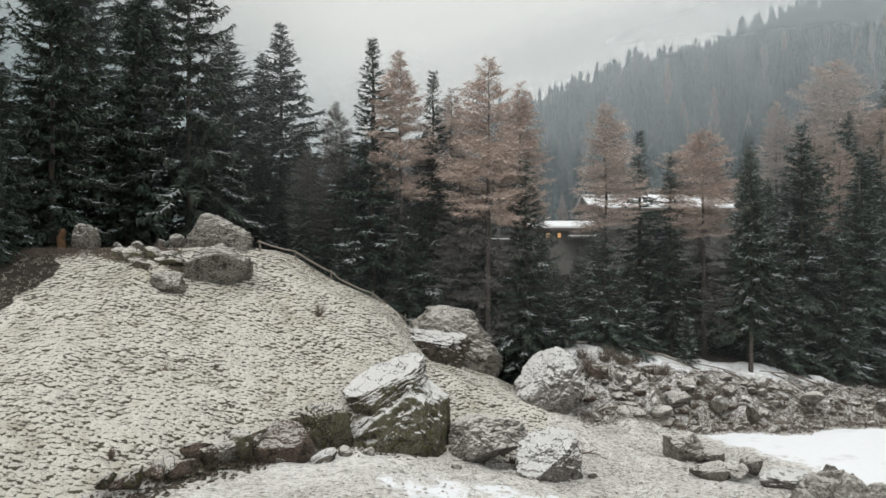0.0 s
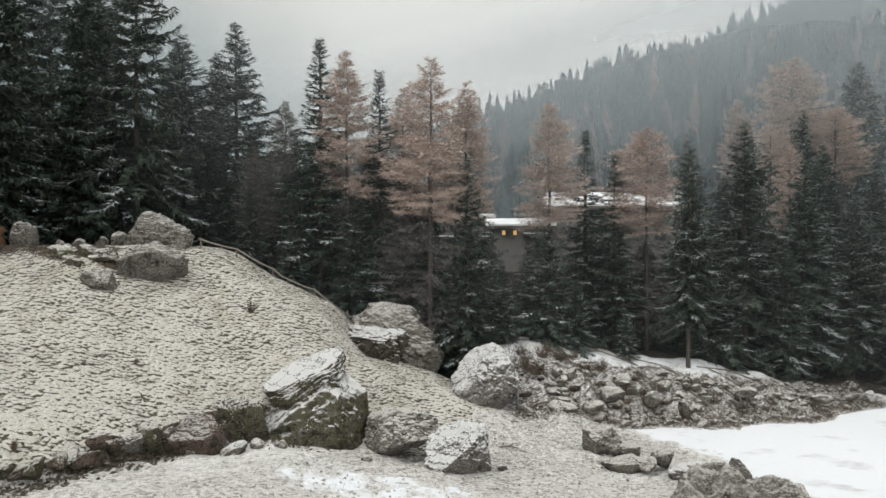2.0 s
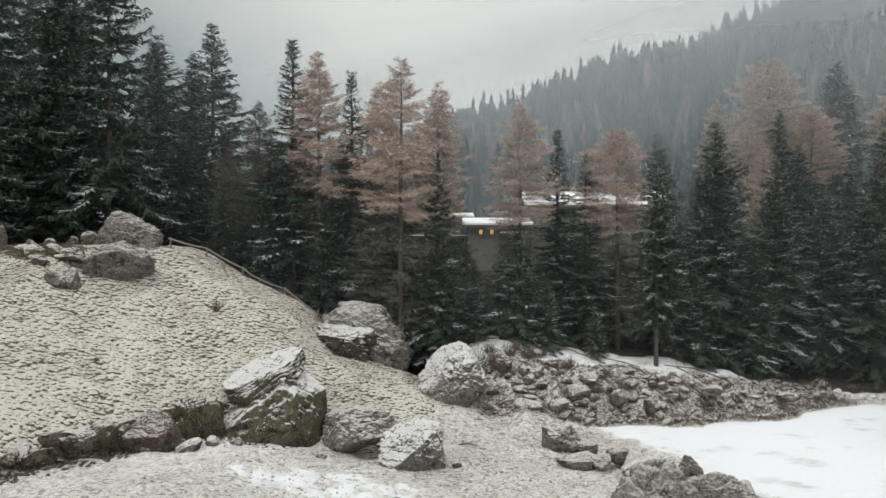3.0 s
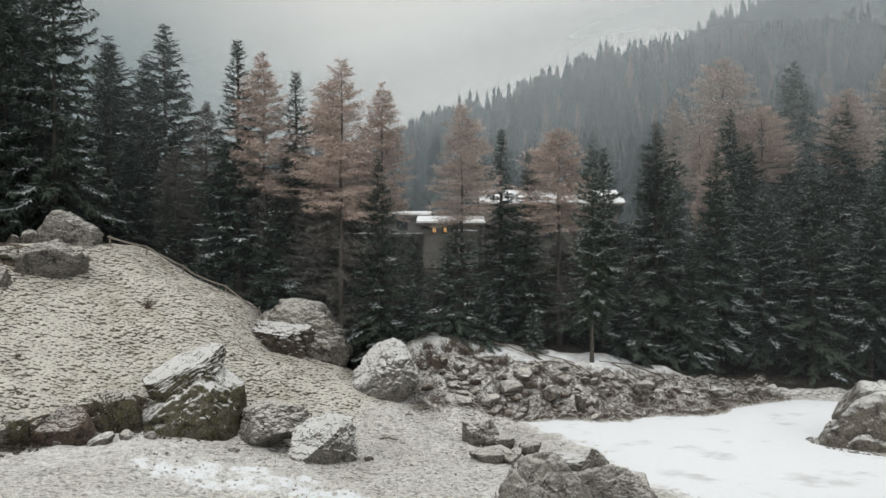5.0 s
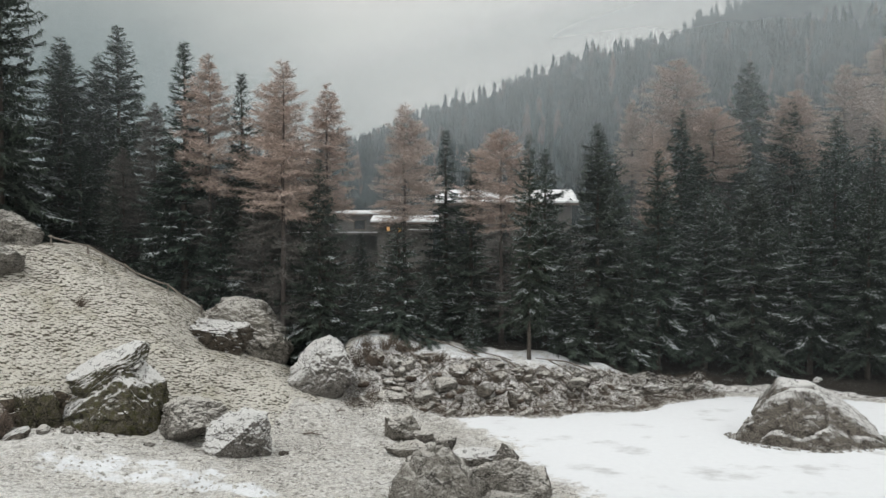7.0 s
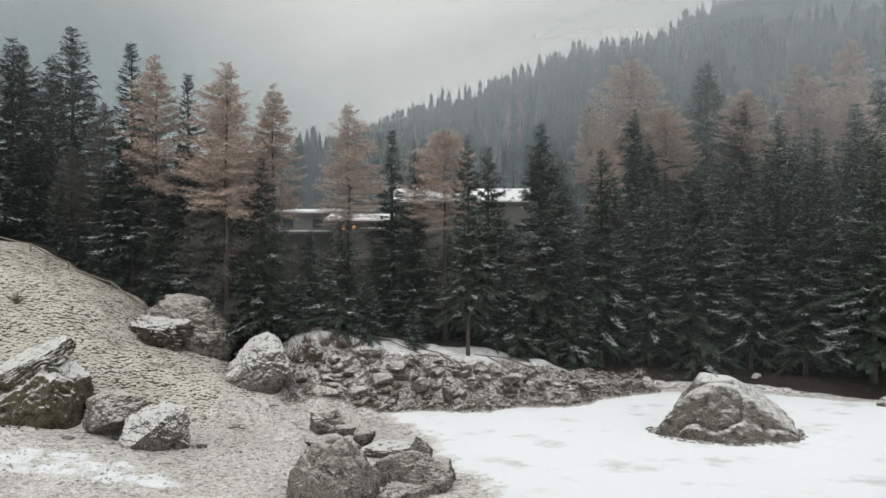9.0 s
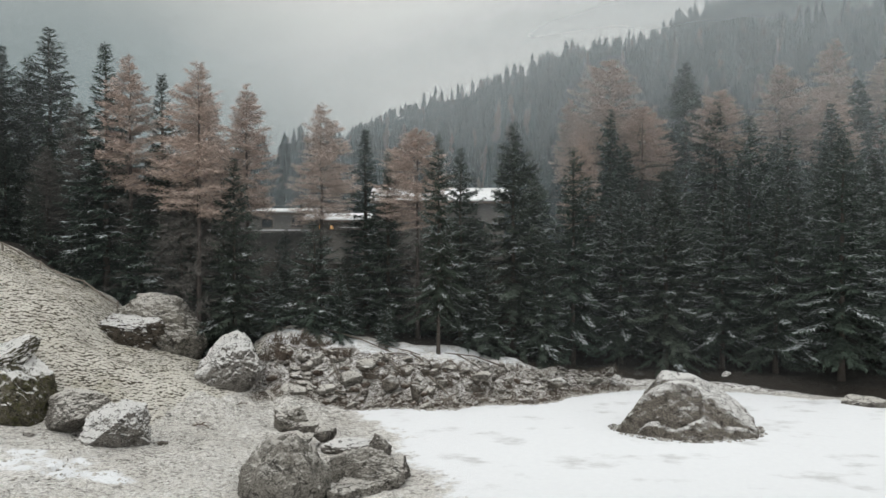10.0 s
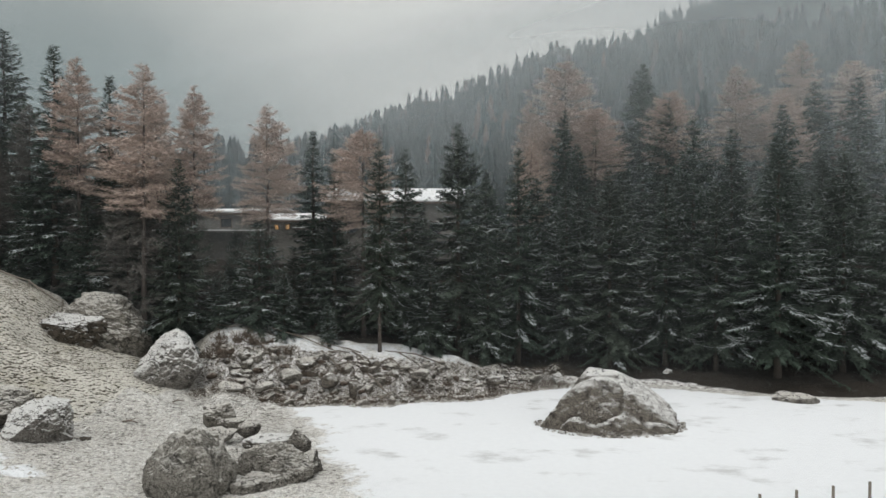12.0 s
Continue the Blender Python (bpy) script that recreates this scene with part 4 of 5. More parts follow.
for i, (hh, rr, cl, wh, de, bl, sn) in enumerate([
    (18, 4.6, 0.11, 0.50, 21, 0.52, 0.62), (18, 4.0, 0.12, 0.48, 21, 0.50, 0.70), (18, 5.2, 0.09, 0.52, 20, 0.54, 0.60),
    (18, 2.5, 0.08, 0.44, 18, 0.50, 0.40), (8, 3.0, 0.03, 0.36, 17, 0.46, 0.75), (18, 3.9, 0.20, 0.48, 20, 0.48, 0.65), (18, 4.4, 0.04, 0.50, 16, 0.60, 0.22),
    (18, 4.8, 0.10, 0.56, 11, 0.80, 0.50), (18, 4.2, 0.12, 0.56, 11, 0.78, 0.55), (18, 4.2, 0.04, 0.44, 17, 0.50, 0.35)]):
    crown, frost = spruce_data(100 + i, hh, rr, cl, wh, de, bl, sn)
    SPRUCES.append((hh, mesh_from("crown", *crown, M_SPRUCE), mesh_from("frost", *frost, M_FROST), trunk_mesh("trunk", hh * 0.97, 0.19 if hh > 10 else 0.12, M_BARK, i)))
LARCHES = []
for i, (hh, rr, cl, de, rt, mat) in enumerate([(18, 2.9, 0.47, 46, 1.3, M_LARCH), (18, 3.2, 0.48, 46, 1.35, M_LARCH), (18, 2.8, 0.47, 46, 1.35, M_LARCH), (18, 3.4, 0.54, 50, 2.4, M_LARCH), (18, 3.4, 0.30, 34, 1.4, M_LARCH_GREY)]):
    crown, low = larch_data(200 + i, hh, rr, cl, de, rt)
    LARCHES.append((hh, mesh_from("crown", *crown, mat), mesh_from("lower_crown", *low, M_LARCH_GREY), trunk_mesh("trunk", hh * 0.98, 0.17, M_BARK_LARCH, 20 + i)))


def tree(kind, variant, x, y, top, turn, label, wide=1.0, base=None):
    hh, crown, frost, trunk = (SPRUCES if kind == "spruce_tree" else LARCHES)[variant]
    z = ground_z(x, y) - 0.1 if base is None else base
    s = (top - z) / hh
    ob = new(kind)
    ob.matrix_basis = pose(x, y, z, 0, 0, turn) @ Matrix.Diagonal((s * wide, s * wide, s, 1))
    tagged(ob, label, "tree", "trees of the wood")
    child("trunk", trunk, ob)
    child("crown", crown, ob)
    if kind == "spruce_tree":
        tagged(child("frost", frost, ob, None, "rime on the branch tips"), kind="stuff")
    else:
        child("lower_crown", frost, ob, None, "grey drooping bare branches")
    return ob


SPR, LAR = "spruce_tree", "larch_tree"
T_DARK = "tall dark green spruce with rime on its drooping branches"
T_SLIM = "slender dark spruce standing among the larches"
T_LARCH = "bare larch with frosted pinkish brown twigs"
T_YOUNG = "young spruce with snow-dusted boughs at the wood's edge"
T_EDGE = "broad spruce with snow on its lower branches"
T_GREY = "bare greyish brown larch with fine frosted twigs"
for args in [
    # the dark stand behind the crest
    # the spruce at (-22.9, 37.2) is added as a dark mass, replacing a trunk
    (SPR, 2, -17.1, 49.0, 33.0, 10, T_DARK, 0.85), (SPR, 9, -20.3, 48.5, 32.0, 75, T_DARK, 0.95), (SPR, 9, -23.4, 43.6, 31.0, 15, T_DARK, 0.9), (SPR, 0, -25.4, 37.6, 27.0, 115, T_DARK, 0.9), (SPR, 6, -24.2, 40.0, 20.0, 15, T_DARK, 1.0), (SPR, 6, -22.9, 37.2, 17.0, 75, T_DARK, 0.75),
    (SPR, 9, -30.0, 45.0, 33, 200, T_DARK), (SPR, 9, -26.0, 50.0, 33, 143, T_DARK), (SPR, 6, -34.0, 52.0, 34, 90, T_DARK), (SPR, 9, -22.6, 55.0, 33, 33, T_DARK), (SPR, 6, -29.0, 60.0, 35, 13, T_DARK),
    (SPR, 9, -16.3, 55.5, 26.9, 143, T_DARK, 1.4), (SPR, 1, -13.0, 58.5, 28.6, 130, T_DARK, 1.3), (SPR, 9, -14.5, 58.0, 26.0, 220, T_DARK, 0.95), (SPR, 6, -19.2, 62.0, 28, 243, T_DARK),
    (SPR, 6, -20.6, 47.4, 20.0, 100, T_DARK, 1.2), (SPR, 6, -17.0, 50.6, 20.0, 0, T_DARK, 1.1), (SPR, 6, -25.0, 45.2, 21, 60, T_DARK, 1.2), (SPR, 6, -13.2, 52.4, 18.5, 200, T_DARK, 1.2), (SPR, 6, -10.4, 53.4, 19.0, 20, T_DARK, 1.1), (SPR, 6, -7.6, 56.0, 19.0, 320, T_DARK, 1.1), (SPR, 6, -4.2, 53.6, 17.2, 220, T_DARK, 1.1), (SPR, 6, 0.4, 54.6, 16.0, 280, T_DARK),
    # larches and slim spruces over the pasture's end
    (LAR, 4, -7.8, 53.0, 21.2, 40, T_GREY), (SPR, 3, -4.97, 51.4, 25.4, 40, T_SLIM, 1.3), (LAR, 0, -2.97, 51.05, 24.3, 0, T_LARCH), (SPR, 3, -0.73, 51.4, 23.1, 80, T_SLIM, 1.1),
    (LAR, 2, 0.7, 57.0, 23.0, 160, T_LARCH), (LAR, 1, 3.0, 48.5, 23.2, 50, T_LARCH), (LAR, 2, 5.56, 52.0, 22.3, 110, T_LARCH), (SPR, 6, 5.5, 48.6, 16.4, 190, T_DARK, 0.95),
    (LAR, 1, 11.4, 51.0, 20.7, 210, T_LARCH, 1.05), (SPR, 3, 14.46, 53.6, 19.2, 260, T_SLIM, 1.35), (SPR, 3, 16.3, 52.2, 17.2, 140, T_SLIM, 1.3), (LAR, 3, 18.6, 52.0, 18.9, 300, T_LARCH, 1.15),
    (LAR, 4, -5.4, 55.0, 19.5, 44, T_GREY, 1.1), (LAR, 4, -1.6, 52.8, 18.0, 94, T_GREY, 1.2), (LAR, 4, 1.2, 50.0, 16.0, 134, T_GREY, 1.1), (LAR, 4, -9.6, 51.6, 17.6, 250, T_GREY, 1.2),
    (SPR, 6, -6.5, 50.4, 14.6, 170, T_DARK, 1.1), (SPR, 6, -1.9, 50.2, 13.6, 77, T_DARK, 1.2), (SPR, 6, 1.6, 50.8, 14.2, 260, T_DARK, 1.1), (SPR, 6, -9.6, 50.0, 14.6, 20, T_DARK, 1.1), (SPR, 6, 3.0, 54.4, 15, 110, T_DARK),
    # spruces along the far shore, from the larches outward
    (SPR, 5, 20.2, 47.8, 18.1, 20, T_EDGE, 0.72), (SPR, 1, 21.9, 52.0, 17.6, 220, T_EDGE), (SPR, 0, 26.0, 52.8, 19.7, 180, T_EDGE, 1.05), (SPR, 1, 30.8, 53.6, 17.7, 340, T_EDGE), (LAR, 2, 32.6, 59.9, 19.2, 10, T_LARCH),
    (SPR, 1, 34.8, 54.5, 15.1, 51, T_EDGE, 1.15), (SPR, 0, 38.1, 53.5, 16.2, 145, T_EDGE, 1.1), (SPR, 1, 42.6, 53.6, 15.5, 15, T_EDGE, 1.1), (SPR, 0, 45.5, 55.5, 20.7, 160, T_EDGE), (SPR, 1, 48.6, 55.5, 19.7, 60, T_EDGE),
    (SPR, 1, 49.4, 48.8, 18.3, 260, T_EDGE, 1.15), (SPR, 0, 45.9, 51.6, 14.6, 310, T_EDGE, 1.1), (SPR, 2, 55.2, 50.6, 17.5, 10, T_EDGE), (SPR, 1, 60.0, 51.0, 19, 190, T_EDGE, 1.1), (SPR, 0, 65.5, 51.0, 18, 280, T_EDGE),
    # big larch with a spruce in its crown, and the trees behind
    (LAR, 3, 37.3, 69.5, 28.4, 30, T_LARCH, 1.1), (LAR, 3, 39.6, 66.0, 23.2, 75, T_LARCH, 1.15), (LAR, 3, 34.2, 67.0, 22.0, 175, T_LARCH), (SPR, 8, 36.5, 65.6, 23.0, 100, T_DARK, 0.8), (LAR, 0, 34.3, 75.0, 25.6, 60, T_LARCH),
    (SPR, 7, 46.6, 74.6, 29.6, 100, T_DARK), (LAR, 3, 46.3, 63.9, 24.3, 20, T_GREY), (SPR, 7, 45.6, 63.2, 23.2, 50, T_DARK), (LAR, 1, 56.9, 75.0, 29.4, 190, T_LARCH, 1.25), (LAR, 3, 60.4, 72.0, 25.8, 70, T_LARCH), (SPR, 8, 58.2, 67.0, 23.8, 230, T_DARK),
    (LAR, 1, 78.3, 104.0, 40.0, 25, T_LARCH, 1.2), (LAR, 3, 83.0, 99.0, 35.8, 95, T_LARCH, 1.2), (LAR, 0, 70.0, 88.0, 31.0, 145, T_LARCH, 1.1), (SPR, 7, 66.0, 76.0, 28.0, 45, T_DARK), (SPR, 8, 72.0, 78.0, 29.0, 85, T_DARK),
    # young spruces at the wood's edge
    (SPR, 4, 8.1, 49.6, 8.2, 99, T_YOUNG, 1.1), (SPR, 4, 11.0, 50.0, 12.0, 99, T_YOUNG, 1.1), (SPR, 4, 13.0, 49.4, 8.2, 199, T_YOUNG), (SPR, 4, 16.3, 48.9, 6.0, 300, T_YOUNG), (SPR, 4, -6.6, 49.4, 11.6, 30, T_YOUNG), (SPR, 4, 23.8, 50.6, 9.0, 130, T_YOUNG, 1.1),
]:
    tree(*args)

rng_t = random.Random(5)
# deeper rows of the wood along the far shore
for x0, x1, y, spread, top, vary, kinds, gap in [(28.5, 76, 57.2, 1.2, 14.6, 2.2, (7, 8), 4.0), (29, 90, 63.5, 1.6, 17.5, 2.2, (7, 8), 4.6), (40, 100, 72, 3.0, 21.5, 2.4, (7, 8), 5.2)]:
    x = x0
    while x < x1:
        tree(SPR, rng_t.choice(kinds), x, y + rng_t.uniform(-spread, spread), top + rng_t.uniform(-vary, vary), rng_t.uniform(0, 360), T_DARK)
        x += gap * rng_t.uniform(0.8, 1.2)
# understorey in the gaps
for x, y, top in [(-8, 56, 16), (-3, 58, 15), (8.2, 52.5, 9.5), (7.6, 56, 11.5), (10.4, 56, 10.6), (13.2, 52, 10), (16.4, 56, 11.2), (19, 54, 11.5), (23, 55, 13.5), (22.8, 50.8, 8.5), (28.2, 51.2, 11)]:
    tree(SPR, rng_t.choice([1, 4, 6]), x, y, top, rng_t.uniform(0, 360), T_DARK, 1.15)


# ---- far wood on the valley side ----
def far_wood(name, label, seed, count, x_lo, x_hi, t_lo, t_hi, tall):
    """Conifers as stacked ragged skirts of boughs, each tier a star of drooping points."""
    rng = np.random.default_rng(seed)
    V, F, T, n = [], [], [], 0
    tiers, points = 6, 8
    for _ in range(count):
        x = rng.uniform(x_lo, x_hi)
        ry = float(np.interp(x, RIDGE_X, RIDGE_Y))
        y = 80 + (ry - 80) * math.sqrt(rng.uniform(t_lo ** 2, t_hi ** 2))
        z, h = ground_z(x, y), tall * rng.uniform(0.6, 1.2)
        wide = h * rng.uniform(0.15, 0.24)
        tint = rng.uniform()
        for i in range(tiers):
            s = i / tiers
            top = z + h * (s + 1.35 / tiers)
            r = wide * (1 - s) ** 0.85 + 0.12
            a = np.arange(2 * points) * math.pi / points + rng.uniform(0, 6.28)
            rr = r * np.where(np.arange(2 * points) % 2 == 0, 1.0, 0.5) * rng.uniform(0.65, 1.25, 2 * points)
            zz = z + h * s + h * 0.05 * rng.normal(0, 1, 2 * points) - 0.10 * rr
            ring = np.stack([x + rr * np.cos(a), y + rr * np.sin(a), zz], axis=1)
            V.append(np.concatenate([[[x, y, min(top, z + h * 1.02)]], ring]))
            j = np.arange(2 * points)
            F.append(np.stack([np.zeros_like(j), 1 + j, 1 + (j + 1) % (2 * points)], axis=1) + n)
            T.append(np.full(2 * points + 1, tint))
            n += 2 * points + 1
    me = mesh_from(name, np.concatenate(V), np.concatenate(F), M_FARWOOD)
    me.attributes.new("tint", "FLOAT", "POINT").data.foreach_set("value", np.concatenate(T).astype(np.float32))
    return tagged(new(name, me), label, "wood", kind="stuff")


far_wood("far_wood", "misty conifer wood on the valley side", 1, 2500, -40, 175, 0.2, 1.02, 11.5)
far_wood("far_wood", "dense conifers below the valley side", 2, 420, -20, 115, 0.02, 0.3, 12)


# ---- mist ----
def mist(y, x0, x1, z0, z1, density, low, high, scale=0.02, fade=()):
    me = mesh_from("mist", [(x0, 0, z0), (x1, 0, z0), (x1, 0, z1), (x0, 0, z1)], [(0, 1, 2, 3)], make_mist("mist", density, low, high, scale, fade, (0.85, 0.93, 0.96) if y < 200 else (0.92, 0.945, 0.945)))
    ob = new("mist", me)
    ob.location = (0, y, 0)
    return tagged(ob, "flat see-through sheet standing in for pale mist among trees", "mist", kind="stuff")


# nearest sheet is added to lift the dark tones of the trees
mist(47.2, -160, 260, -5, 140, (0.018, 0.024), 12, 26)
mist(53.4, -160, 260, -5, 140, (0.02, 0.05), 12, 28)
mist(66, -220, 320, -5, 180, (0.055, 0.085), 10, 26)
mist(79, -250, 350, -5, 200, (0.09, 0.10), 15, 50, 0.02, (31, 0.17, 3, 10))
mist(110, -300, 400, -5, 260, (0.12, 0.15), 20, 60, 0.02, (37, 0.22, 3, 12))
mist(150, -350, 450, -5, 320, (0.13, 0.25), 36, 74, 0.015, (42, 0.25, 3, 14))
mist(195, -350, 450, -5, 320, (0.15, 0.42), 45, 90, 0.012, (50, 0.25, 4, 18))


# ---- sky over the valley, with the opposite mountain lost in cloud ----
back = new("backdrop", mesh_from("backdrop", [(-6000, 0, -900), (6000, 0, -900), (6000, 0, 4500), (-6000, 0, 4500)], [(0, 1, 2, 3)], make_cloud()))
back.location = (12, 2600, 10)
tagged(back, "grey overcast sky with a mountain lost in cloud", "sky", kind="structure")


# ---- houses on the terrace ----
def house(name, label, x0, x1, y0, y1, z0, eave, ridge, wall_mat, windows, lit_at=(), slabs=()):
    ob = new(name)
    tagged(ob, label, "house")
    t = 0.3
    part("wall", box(x0, x1, y0, y0 + t, z0, eave), wall_mat, ob)
    part("wall", box(x0, x1, y1 - t, y1, z0, eave), wall_mat, ob)
    part("wall", box(x0, x0 + t, y0 + t, y1 - t, z0, eave), wall_mat, ob)
    part("wall", box(x1 - t, x1, y0 + t, y1 - t, z0, eave), wall_mat, ob)
    ym = (y0 + y1) / 2
    for mat, nm, lift, thick in ((M_DARKWOOD, "roof", 0.0, 0.22), (M_SNOW, "roof_snow", 0.23, 0.14)):
        bm = bmesh.new()
        o = 0.6
        prof = [(y0 - o, eave + lift), (ym, ridge + lift), (y1 + o, eave + lift), (y1 + o, eave + lift + thick), (ym, ridge + lift + thick), (y0 - o, eave + lift + thick)]
        a = [bm.verts.new((x0 - o, yy, zz)) for yy, zz in prof]
        b = [bm.verts.new((x1 + o, yy, zz)) for yy, zz in prof]
        for i in range(6):
            bm.faces.new((a[i], a[(i + 1) % 6], b[(i + 1) % 6], b[i]))
        bm.faces.new((a[0], a[5], a[4], a[1])), bm.faces.new((a[1], a[4], a[3], a[2]))
        bm.faces.new((b[0], b[1], b[4], b[5])), bm.faces.new((b[1], b[2], b[3], b[4]))
        bmesh.ops.recalc_face_normals(bm, faces=bm.faces[:])
        part(nm, bm, mat, ob, "unbroken layer of snow" if nm == "roof_snow" else "")
    for sx0, sx1, sz in slabs:
        bal = part("balcony", box(sx0, sx1, y0 - 1.3, y0 - 0.003, sz - 0.2, sz, 0.02), M_CONCRETE, ob)
        part("snow", box(sx0 + 0.02, sx1 - 0.02, y0 - 1.28, y0 - 0.02, sz + 0.004, sz + 0.10, 0.03), M_SNOW, bal, "strip of snow on the balcony")
    for i, (wx, wz, ww, wh) in enumerate(windows):
        w = part("window", box(wx - ww / 2, wx + ww / 2, y0 - 0.05, y0 - 0.003, wz, wz + wh, 0.015), M_DARKWOOD, ob)
        part("pane", box(wx - ww / 2 + 0.1, wx + ww / 2 - 0.1, y0 - 0.062, y0 - 0.052, wz + 0.1, wz + wh - 0.1), M_LIT if i in lit_at else M_GLASS, w, "warmly lit pane" if i in lit_at else "")
    return ob


house("house", "long grey house with a snow-covered roof behind the wood", 14, 26.5, 67, 74, 8, 14.0, 15.4, M_CONCRETE, [(16, 11, 1.2, 1.3), (20, 11, 1.2, 1.3), (24, 11, 1.2, 1.3)])
house("house", "low house with lit windows and snowy roof", 8.2, 13.2, 64, 69, 8, 12.1, 12.7, M_WALL, [(9.2, 11.4, 0.5, 0.6), (10.2, 11.4, 0.5, 0.6)], (0, 1), [(10.9, 13.2, 11.6)])
house("house", "long flat grey house behind the larches", -9, 8.2, 69, 76, 8, 13.0, 13.4, M_CONCRETE, [(-6.2, 11.4, 0.5, 0.6), (-1, 11.7, 1.2, 1.0), (3, 11.7, 1.2, 1.0), (6, 11.7, 1.2, 1.0)], (0,), [(-4, 8.2, 11.4)])


# ---- fences ----
def rail_fence(points, posts, label):
    fence = new("fence")
    tagged(fence, label, "fence")
    for a, b in zip(points, points[1:]):
        a, b = Vector(a), Vector(b)
        part("rail", tube([a, a.lerp(b, 0.35) + Vector((0, 0, -0.05)), a.lerp(b, 0.7) + Vector((0, 0, -0.06)), b], [0.07, 0.065, 0.06, 0.045], 6), M_WOOD, fence)
    for p in posts:
        g = ground_z(p[0], p[1]) - 0.3
        part("post", tube([(p[0], p[1], g), (p[0] + 0.02, p[1], p[2] * 0.5 + g * 0.5), (p[0] + 0.03, p[1], p[2] + 0.08)], [0.07, 0.065, 0.055], 6), M_WOOD, fence)
    return fence


def over(x, y, h):
    return (x, y, ground_z(x, y) + h)


rail_fence([over(-11.3, 44.4, 0.6), over(-9.2, 45.2, 0.6), over(-7.0, 46.0, 0.5), over(-6.3, 46.3, 0.35), over(-4.6, 47.0, 0.45), over(-2.3, 47.5, 0.5)],
           [over(-11.2, 44.5, 0.6), over(-9.2, 45.3, 0.55), over(-7.1, 46.1, 0.5), over(-4.6, 47.1, 0.45), over(-2.5, 47.6, 0.55)], "old sagging wooden rail fence along the crest")
near_fence = tagged(new("fence"), "row of thin weathered fence posts by the snow", "fence")
for i in range(6):
    px, pz = 35.5 + i * 1.26, 1.82 + i * 0.14
    part("post", tube([(px, 20.2, ground_z(px, 20.2) - 0.3), (px + 0.01, 20.2, 1.0), (px + 0.02, 20.2, pz)], [0.06, 0.055, 0.05], 7), M_WOOD, near_fence)


# ---- brush and sticks ----
def bush(x, y, r, h, count, seed, label, mat=None):
    rng = np.random.default_rng(seed)
    a, e = rng.uniform(0, 6.283, count), rng.uniform(0.25, 1.4, count)
    way = np.stack([np.cos(a) * np.cos(e) * r / h, np.sin(a) * np.cos(e) * r / h, np.sin(e)], axis=1)
    base = np.stack([rng.normal(0, r * 0.25, count), rng.normal(0, r * 0.25, count), np.full(count, -0.05)], axis=1)
    ln = h * rng.uniform(0.4, 1.1, count)
    v1, f1 = kites(base, unit(way), ln, np.full(count, 0.026), rng.normal(0, 1, (count, 3)))
    b2 = base + unit(way) * (ln * rng.uniform(0.4, 0.9, count))[:, None]
    w2 = unit(way + rng.normal(0, 0.6, (count, 3)))
    v2, f2 = kites(b2, w2, ln * 0.45, np.full(count, 0.01), rng.normal(0, 1, (count, 3)))
    ob = new("shrub", mesh_from("shrub", np.concatenate([v1, v2]), np.concatenate([f1, f2 + len(v1)]), mat or M_TWIG))
    ob.location = (x, y, ground_z(x, y))
    return tagged(ob, label, "shrub", "dry shrubs")


for i, (x, y, r, h, n) in enumerate([(9.3, 46.2, 0.9, 1.1, 150), (10.3, 46.6, 0.8, 1.0, 130), (9.0, 47.0, 1.0, 1.0, 90), (10.8, 47.3, 0.9, 0.9, 80), (12.4, 47.0, 0.9, 0.8, 80), (8.0, 46.5, 0.7, 0.8, 60), (9.8, 45.4, 0.7, 0.8, 220), (11.4, 46.7, 0.8, 0.8, 240), (15.4, 45.2, 0.7, 0.7, 200), (17.9, 45.9, 0.6, 0.7, 160), (8.6, 46.0, 0.6, 0.9, 100), (13.1, 46.0, 0.8, 0.8, 140), (14.0, 46.2, 0.7, 0.8, 110), (16.6, 45.6, 0.8, 0.7, 120), (12.0, 44.6, 0.6, 0.6, 90),
                                     (21.0, 45.2, 0.6, 0.9, 90), (19.6, 45.6, 0.7, 0.6, 90), (23.0, 46.0, 0.7, 0.6, 90), (25.0, 46.2, 0.6, 0.6, 80), (-4.9, 31.9, 0.5, 0.9, 90), (-4.2, 32.6, 0.4, 0.7, 70), (-6.8, 39.6, 0.35, 0.7, 60),
                                     (0.7, 45.2, 0.4, 0.9, 80), (12.2, 26.4, 0.3, 0.8, 40), (11.0, 42.6, 0.5, 0.6, 60), (28.0, 46.6, 0.6, 0.5, 60), (3.2, 33.4, 0.4, 0.5, 60), (-10.2, 32.8, 0.15, 0.25, 60), (-11.9, 31.2, 0.15, 0.2, 50), (-11.75, 25.8, 0.12, 0.45, 60), (-3.3, 37.9, 0.2, 0.2, 50)]):
    bush(x, y, r, h, int(n * (0.9 if h > 0.5 else 1)), 600 + i, "bare brown shrub of dry twigs" if h > 0.5 else "small dry tuft of brown stalks")

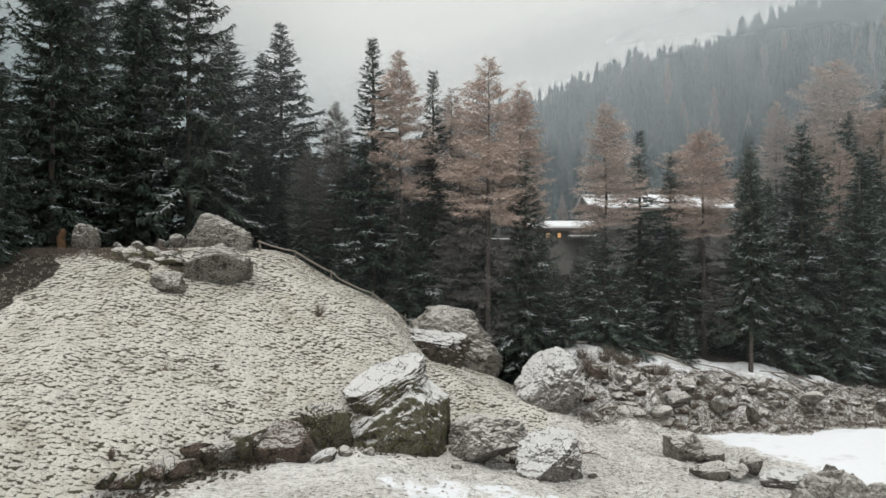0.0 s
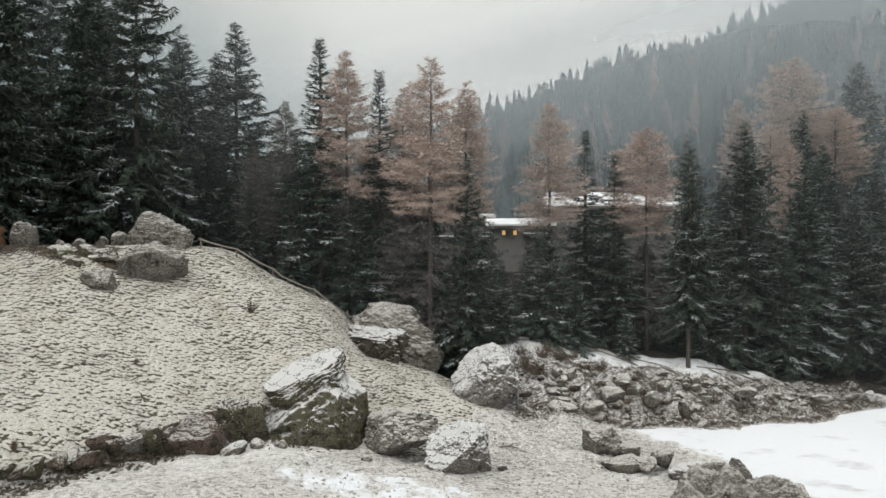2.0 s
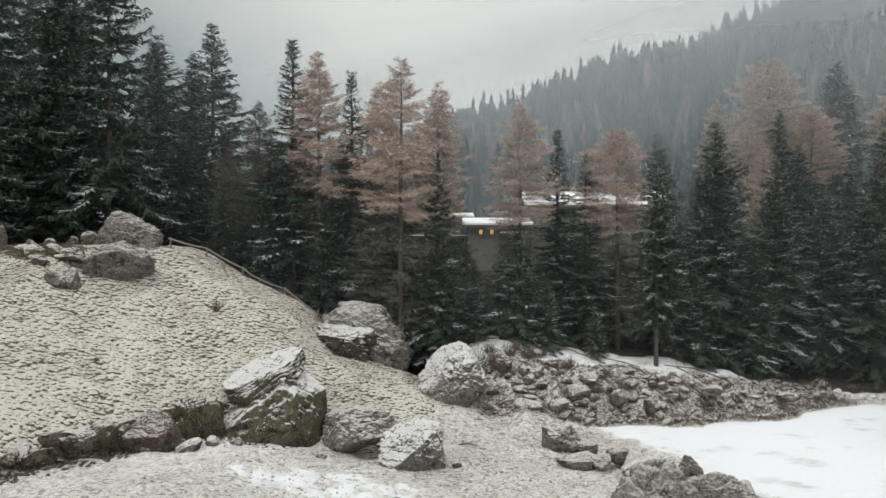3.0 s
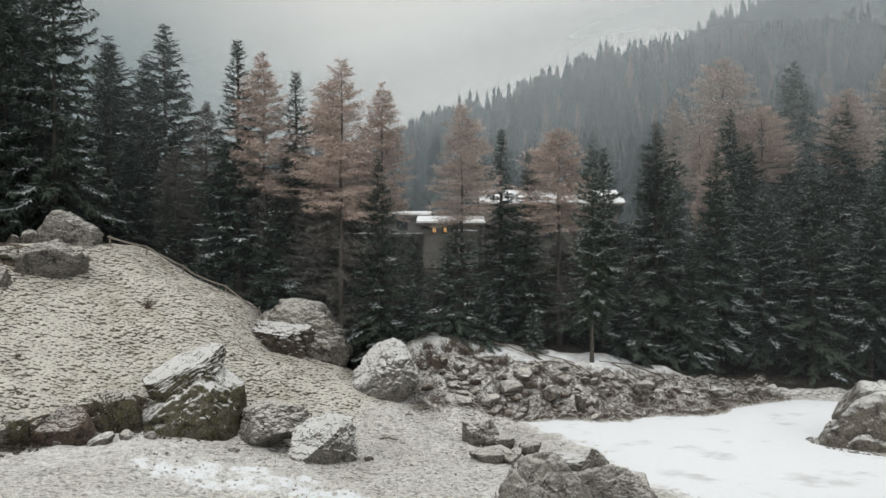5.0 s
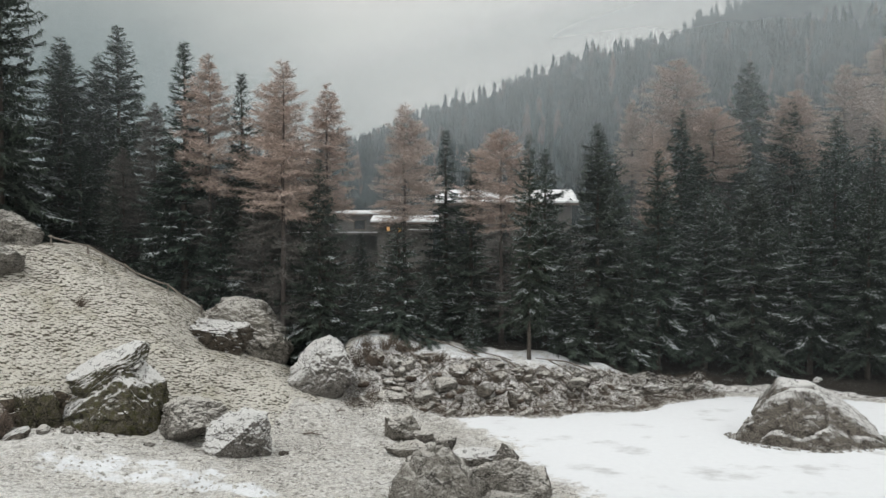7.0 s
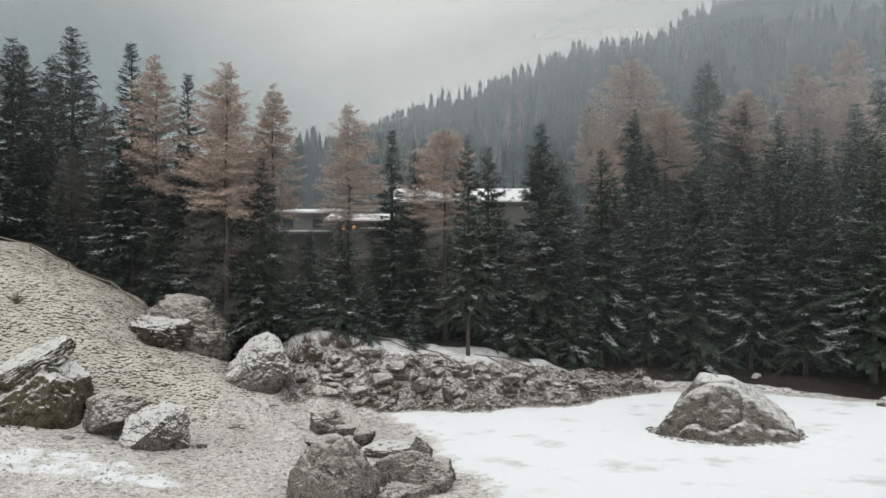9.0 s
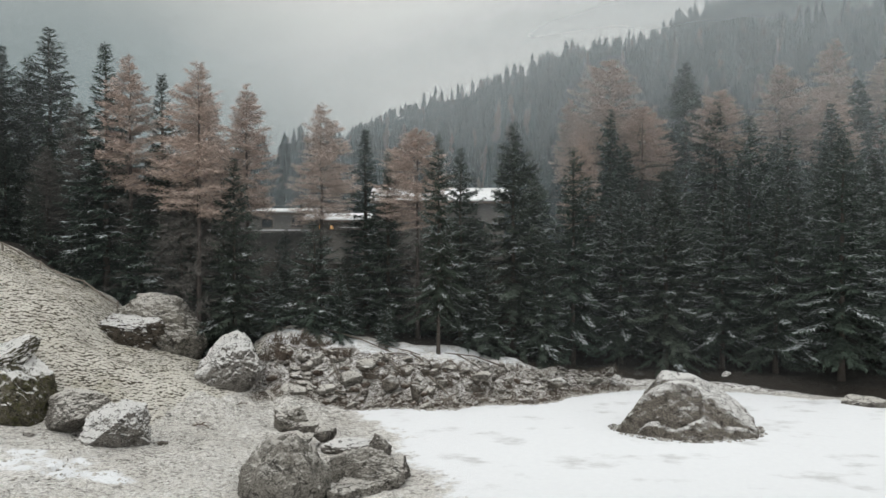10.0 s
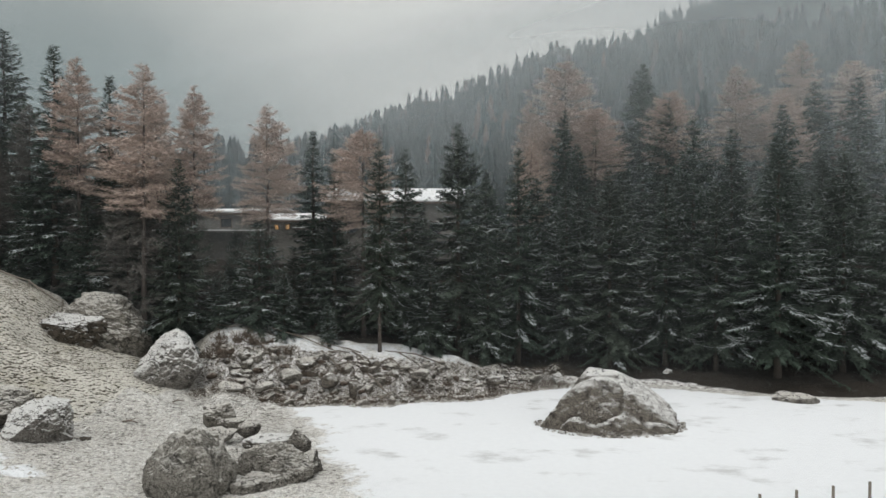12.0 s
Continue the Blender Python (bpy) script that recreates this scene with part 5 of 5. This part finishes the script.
for i in range(44):
    x = rng_r.uniform(8.8, 23)
    y = float(shore_y(x)) + rng_r.uniform(0.5, 3.4)
    z = ground_z(x, y) + 0.14
    a, ln = rng_r.uniform(-0.9, 0.9), rng_r.uniform(0.8, 2.4)
    dx, dy = math.cos(a) * ln / 2, math.sin(a) * ln / 2
    z0, z1 = ground_z(x - dx, y - dy) + 0.1, ground_z(x + dx, y + dy) + 0.1
    me = bpy.data.meshes.new("stick")
    bm = tube([(x - dx, y - dy, z0), (x, y + 0.05, (z0 + z1) / 2 + 0.1), (x + dx, y + dy, z1)], [0.06, 0.055, 0.025], 5)
    bm.to_mesh(me)
    bm.free()
    me.materials.append(M_WOOD)
    tagged(new("stick", me), "bare weathered stick lying on the rubble", "stick", "sticks on the rubble")


def forked_stick(x, y, ln, turn):
    ob = new("stick")
    ob.matrix_basis = pose(x, y, ground_z(x, y), 0, 0, turn)
    tagged(ob, "small forked dead branch lying on the gravel", "stick")
    part("stem", tube([(-ln / 2, 0, 0.06), (0, 0.05, 0.14), (ln / 2, -0.02, 0.08)], [0.045, 0.04, 0.02], 6), M_TWIG, ob)
    part("twig", tube([(0, 0.05, 0.14), (ln * 0.22, 0.2, 0.24), (ln * 0.42, 0.26, 0.2)], [0.03, 0.022, 0.01], 5), M_TWIG, ob)
    part("twig", tube([(-ln * 0.15, 0.03, 0.12), (-ln * 0.3, 0.16, 0.26)], [0.025, 0.012], 5), M_TWIG, ob)


forked_stick(7.2, 36.0, 1.1, -10)
forked_stick(8.0, 41.2, 0.8, 40)


# ---- thin felled poles lying along the foot of the wood ----
for x0, y0, x1, y1, h0, h1, r in [(12.2, 48.6, 17.0, 47.8, 0.6, 0.2, 0.05), (15.8, 47.6, 20.4, 46.9, 0.5, 0.2, 0.045), (20.6, 47.4, 25.0, 47.8, 0.3, 0.5, 0.06), (8.0, 48.9, 13.5, 48.7, 0.5, 0.3, 0.04)]:
    me = bpy.data.meshes.new("fallen_pole")
    za, zb = ground_z(x0, y0) + h0, ground_z(x1, y1) + h1
    xm, ym = (x0 + x1) / 2, (y0 + y1) / 2 + 0.1
    bm = tube([(x0, y0, za), (xm, ym, max((za + zb) / 2, ground_z(xm, ym) + r)), (x1, y1, zb - h1 - 0.05)], [r * 0.6, r * 0.85, r], 6)
    bm.to_mesh(me)
    bm.free()
    me.materials.append(M_TWIG)
    tagged(new("fallen_pole", me), "thin grey felled pole lying at the wood's edge", "log", "poles at the wood's edge")


# ---- frosted stalks on the pasture and brushwood on the bank ----
def stalks(name, label, mat, seed, count, spot, tall, wide, lean):
    rng = np.random.default_rng(seed)
    xy = np.array([spot(rng) for _ in range(count)])
    z = land(xy[:, 0], xy[:, 1])
    base = np.repeat(np.stack([xy[:, 0], xy[:, 1], z], axis=1), 5, axis=0)
    n = len(base)
    base[:, :2] += rng.normal(0, 0.06, (n, 2))
    way = unit(np.stack([rng.normal(0, lean, n), rng.normal(-0.25, lean, n), np.ones(n)], axis=1))
    v, f = kites(base, way, tall * rng.uniform(0.5, 1.3, n), np.full(n, wide), rng.normal(0, 1, (n, 3)))
    return tagged(new(name, mesh_from(name, v, f, mat)), label, "grass", kind="stuff")


def on_pasture(rng):
    while True:
        x, y = rng.uniform(-22, 3), rng.uniform(22, 46.5)
        if y > float(ledge_y(x)) + 0.3 and x < 3.0 + 0.35 * (y - 32):
            return x, y


stalks("grass", "short frosted grass tufts on the pasture", M_STALK, 8, 9000, on_pasture, 0.14, 0.012, 0.9)
def on_crest(rng):
    x = rng.uniform(-22.5, -14.5)
    return x, 39.5 + rng.normal(0, 0.45) + 0.12 * (x + 18)


stalks("dry_grass", "dark bent grass in the hollow below the crest", M_TWIG, 18, 1500, on_crest, 0.28, 0.012, 0.8)
stalks("brushwood", "tangle of dry brown brush over the rubble", M_TWIG, 9, 3200, on_bank, 0.6, 0.009, 0.9)
stalks("grass", "thin dead stalks on the gravel", M_STALK, 10, 1200, on_gravel, 0.10, 0.010, 1.0)


# ---- a stump at the end of the crest ----
for x, y, r, h, name, label in [(-21.1, 40.3, 0.24, 1.2, "stump", "broken orange-brown stump on the crest")]:
    g = ground_z(x, y)
    me = bpy.data.meshes.new(name)
    bm = tube([(x, y, g - 0.3), (x + 0.03, y, g + 0.3), (x - 0.05, y, g + h * 0.5), (x + 0.08, y, g + h * 0.85), (x + 0.1, y, g + h)], [r * 1.5, r * 1.05, r * 0.9, r * 0.75, r * 0.3], 9)
    bm.to_mesh(me)
    bm.free()
    me.materials.append(M_RUST)
    tagged(new(name, me), label, "tree trunk")
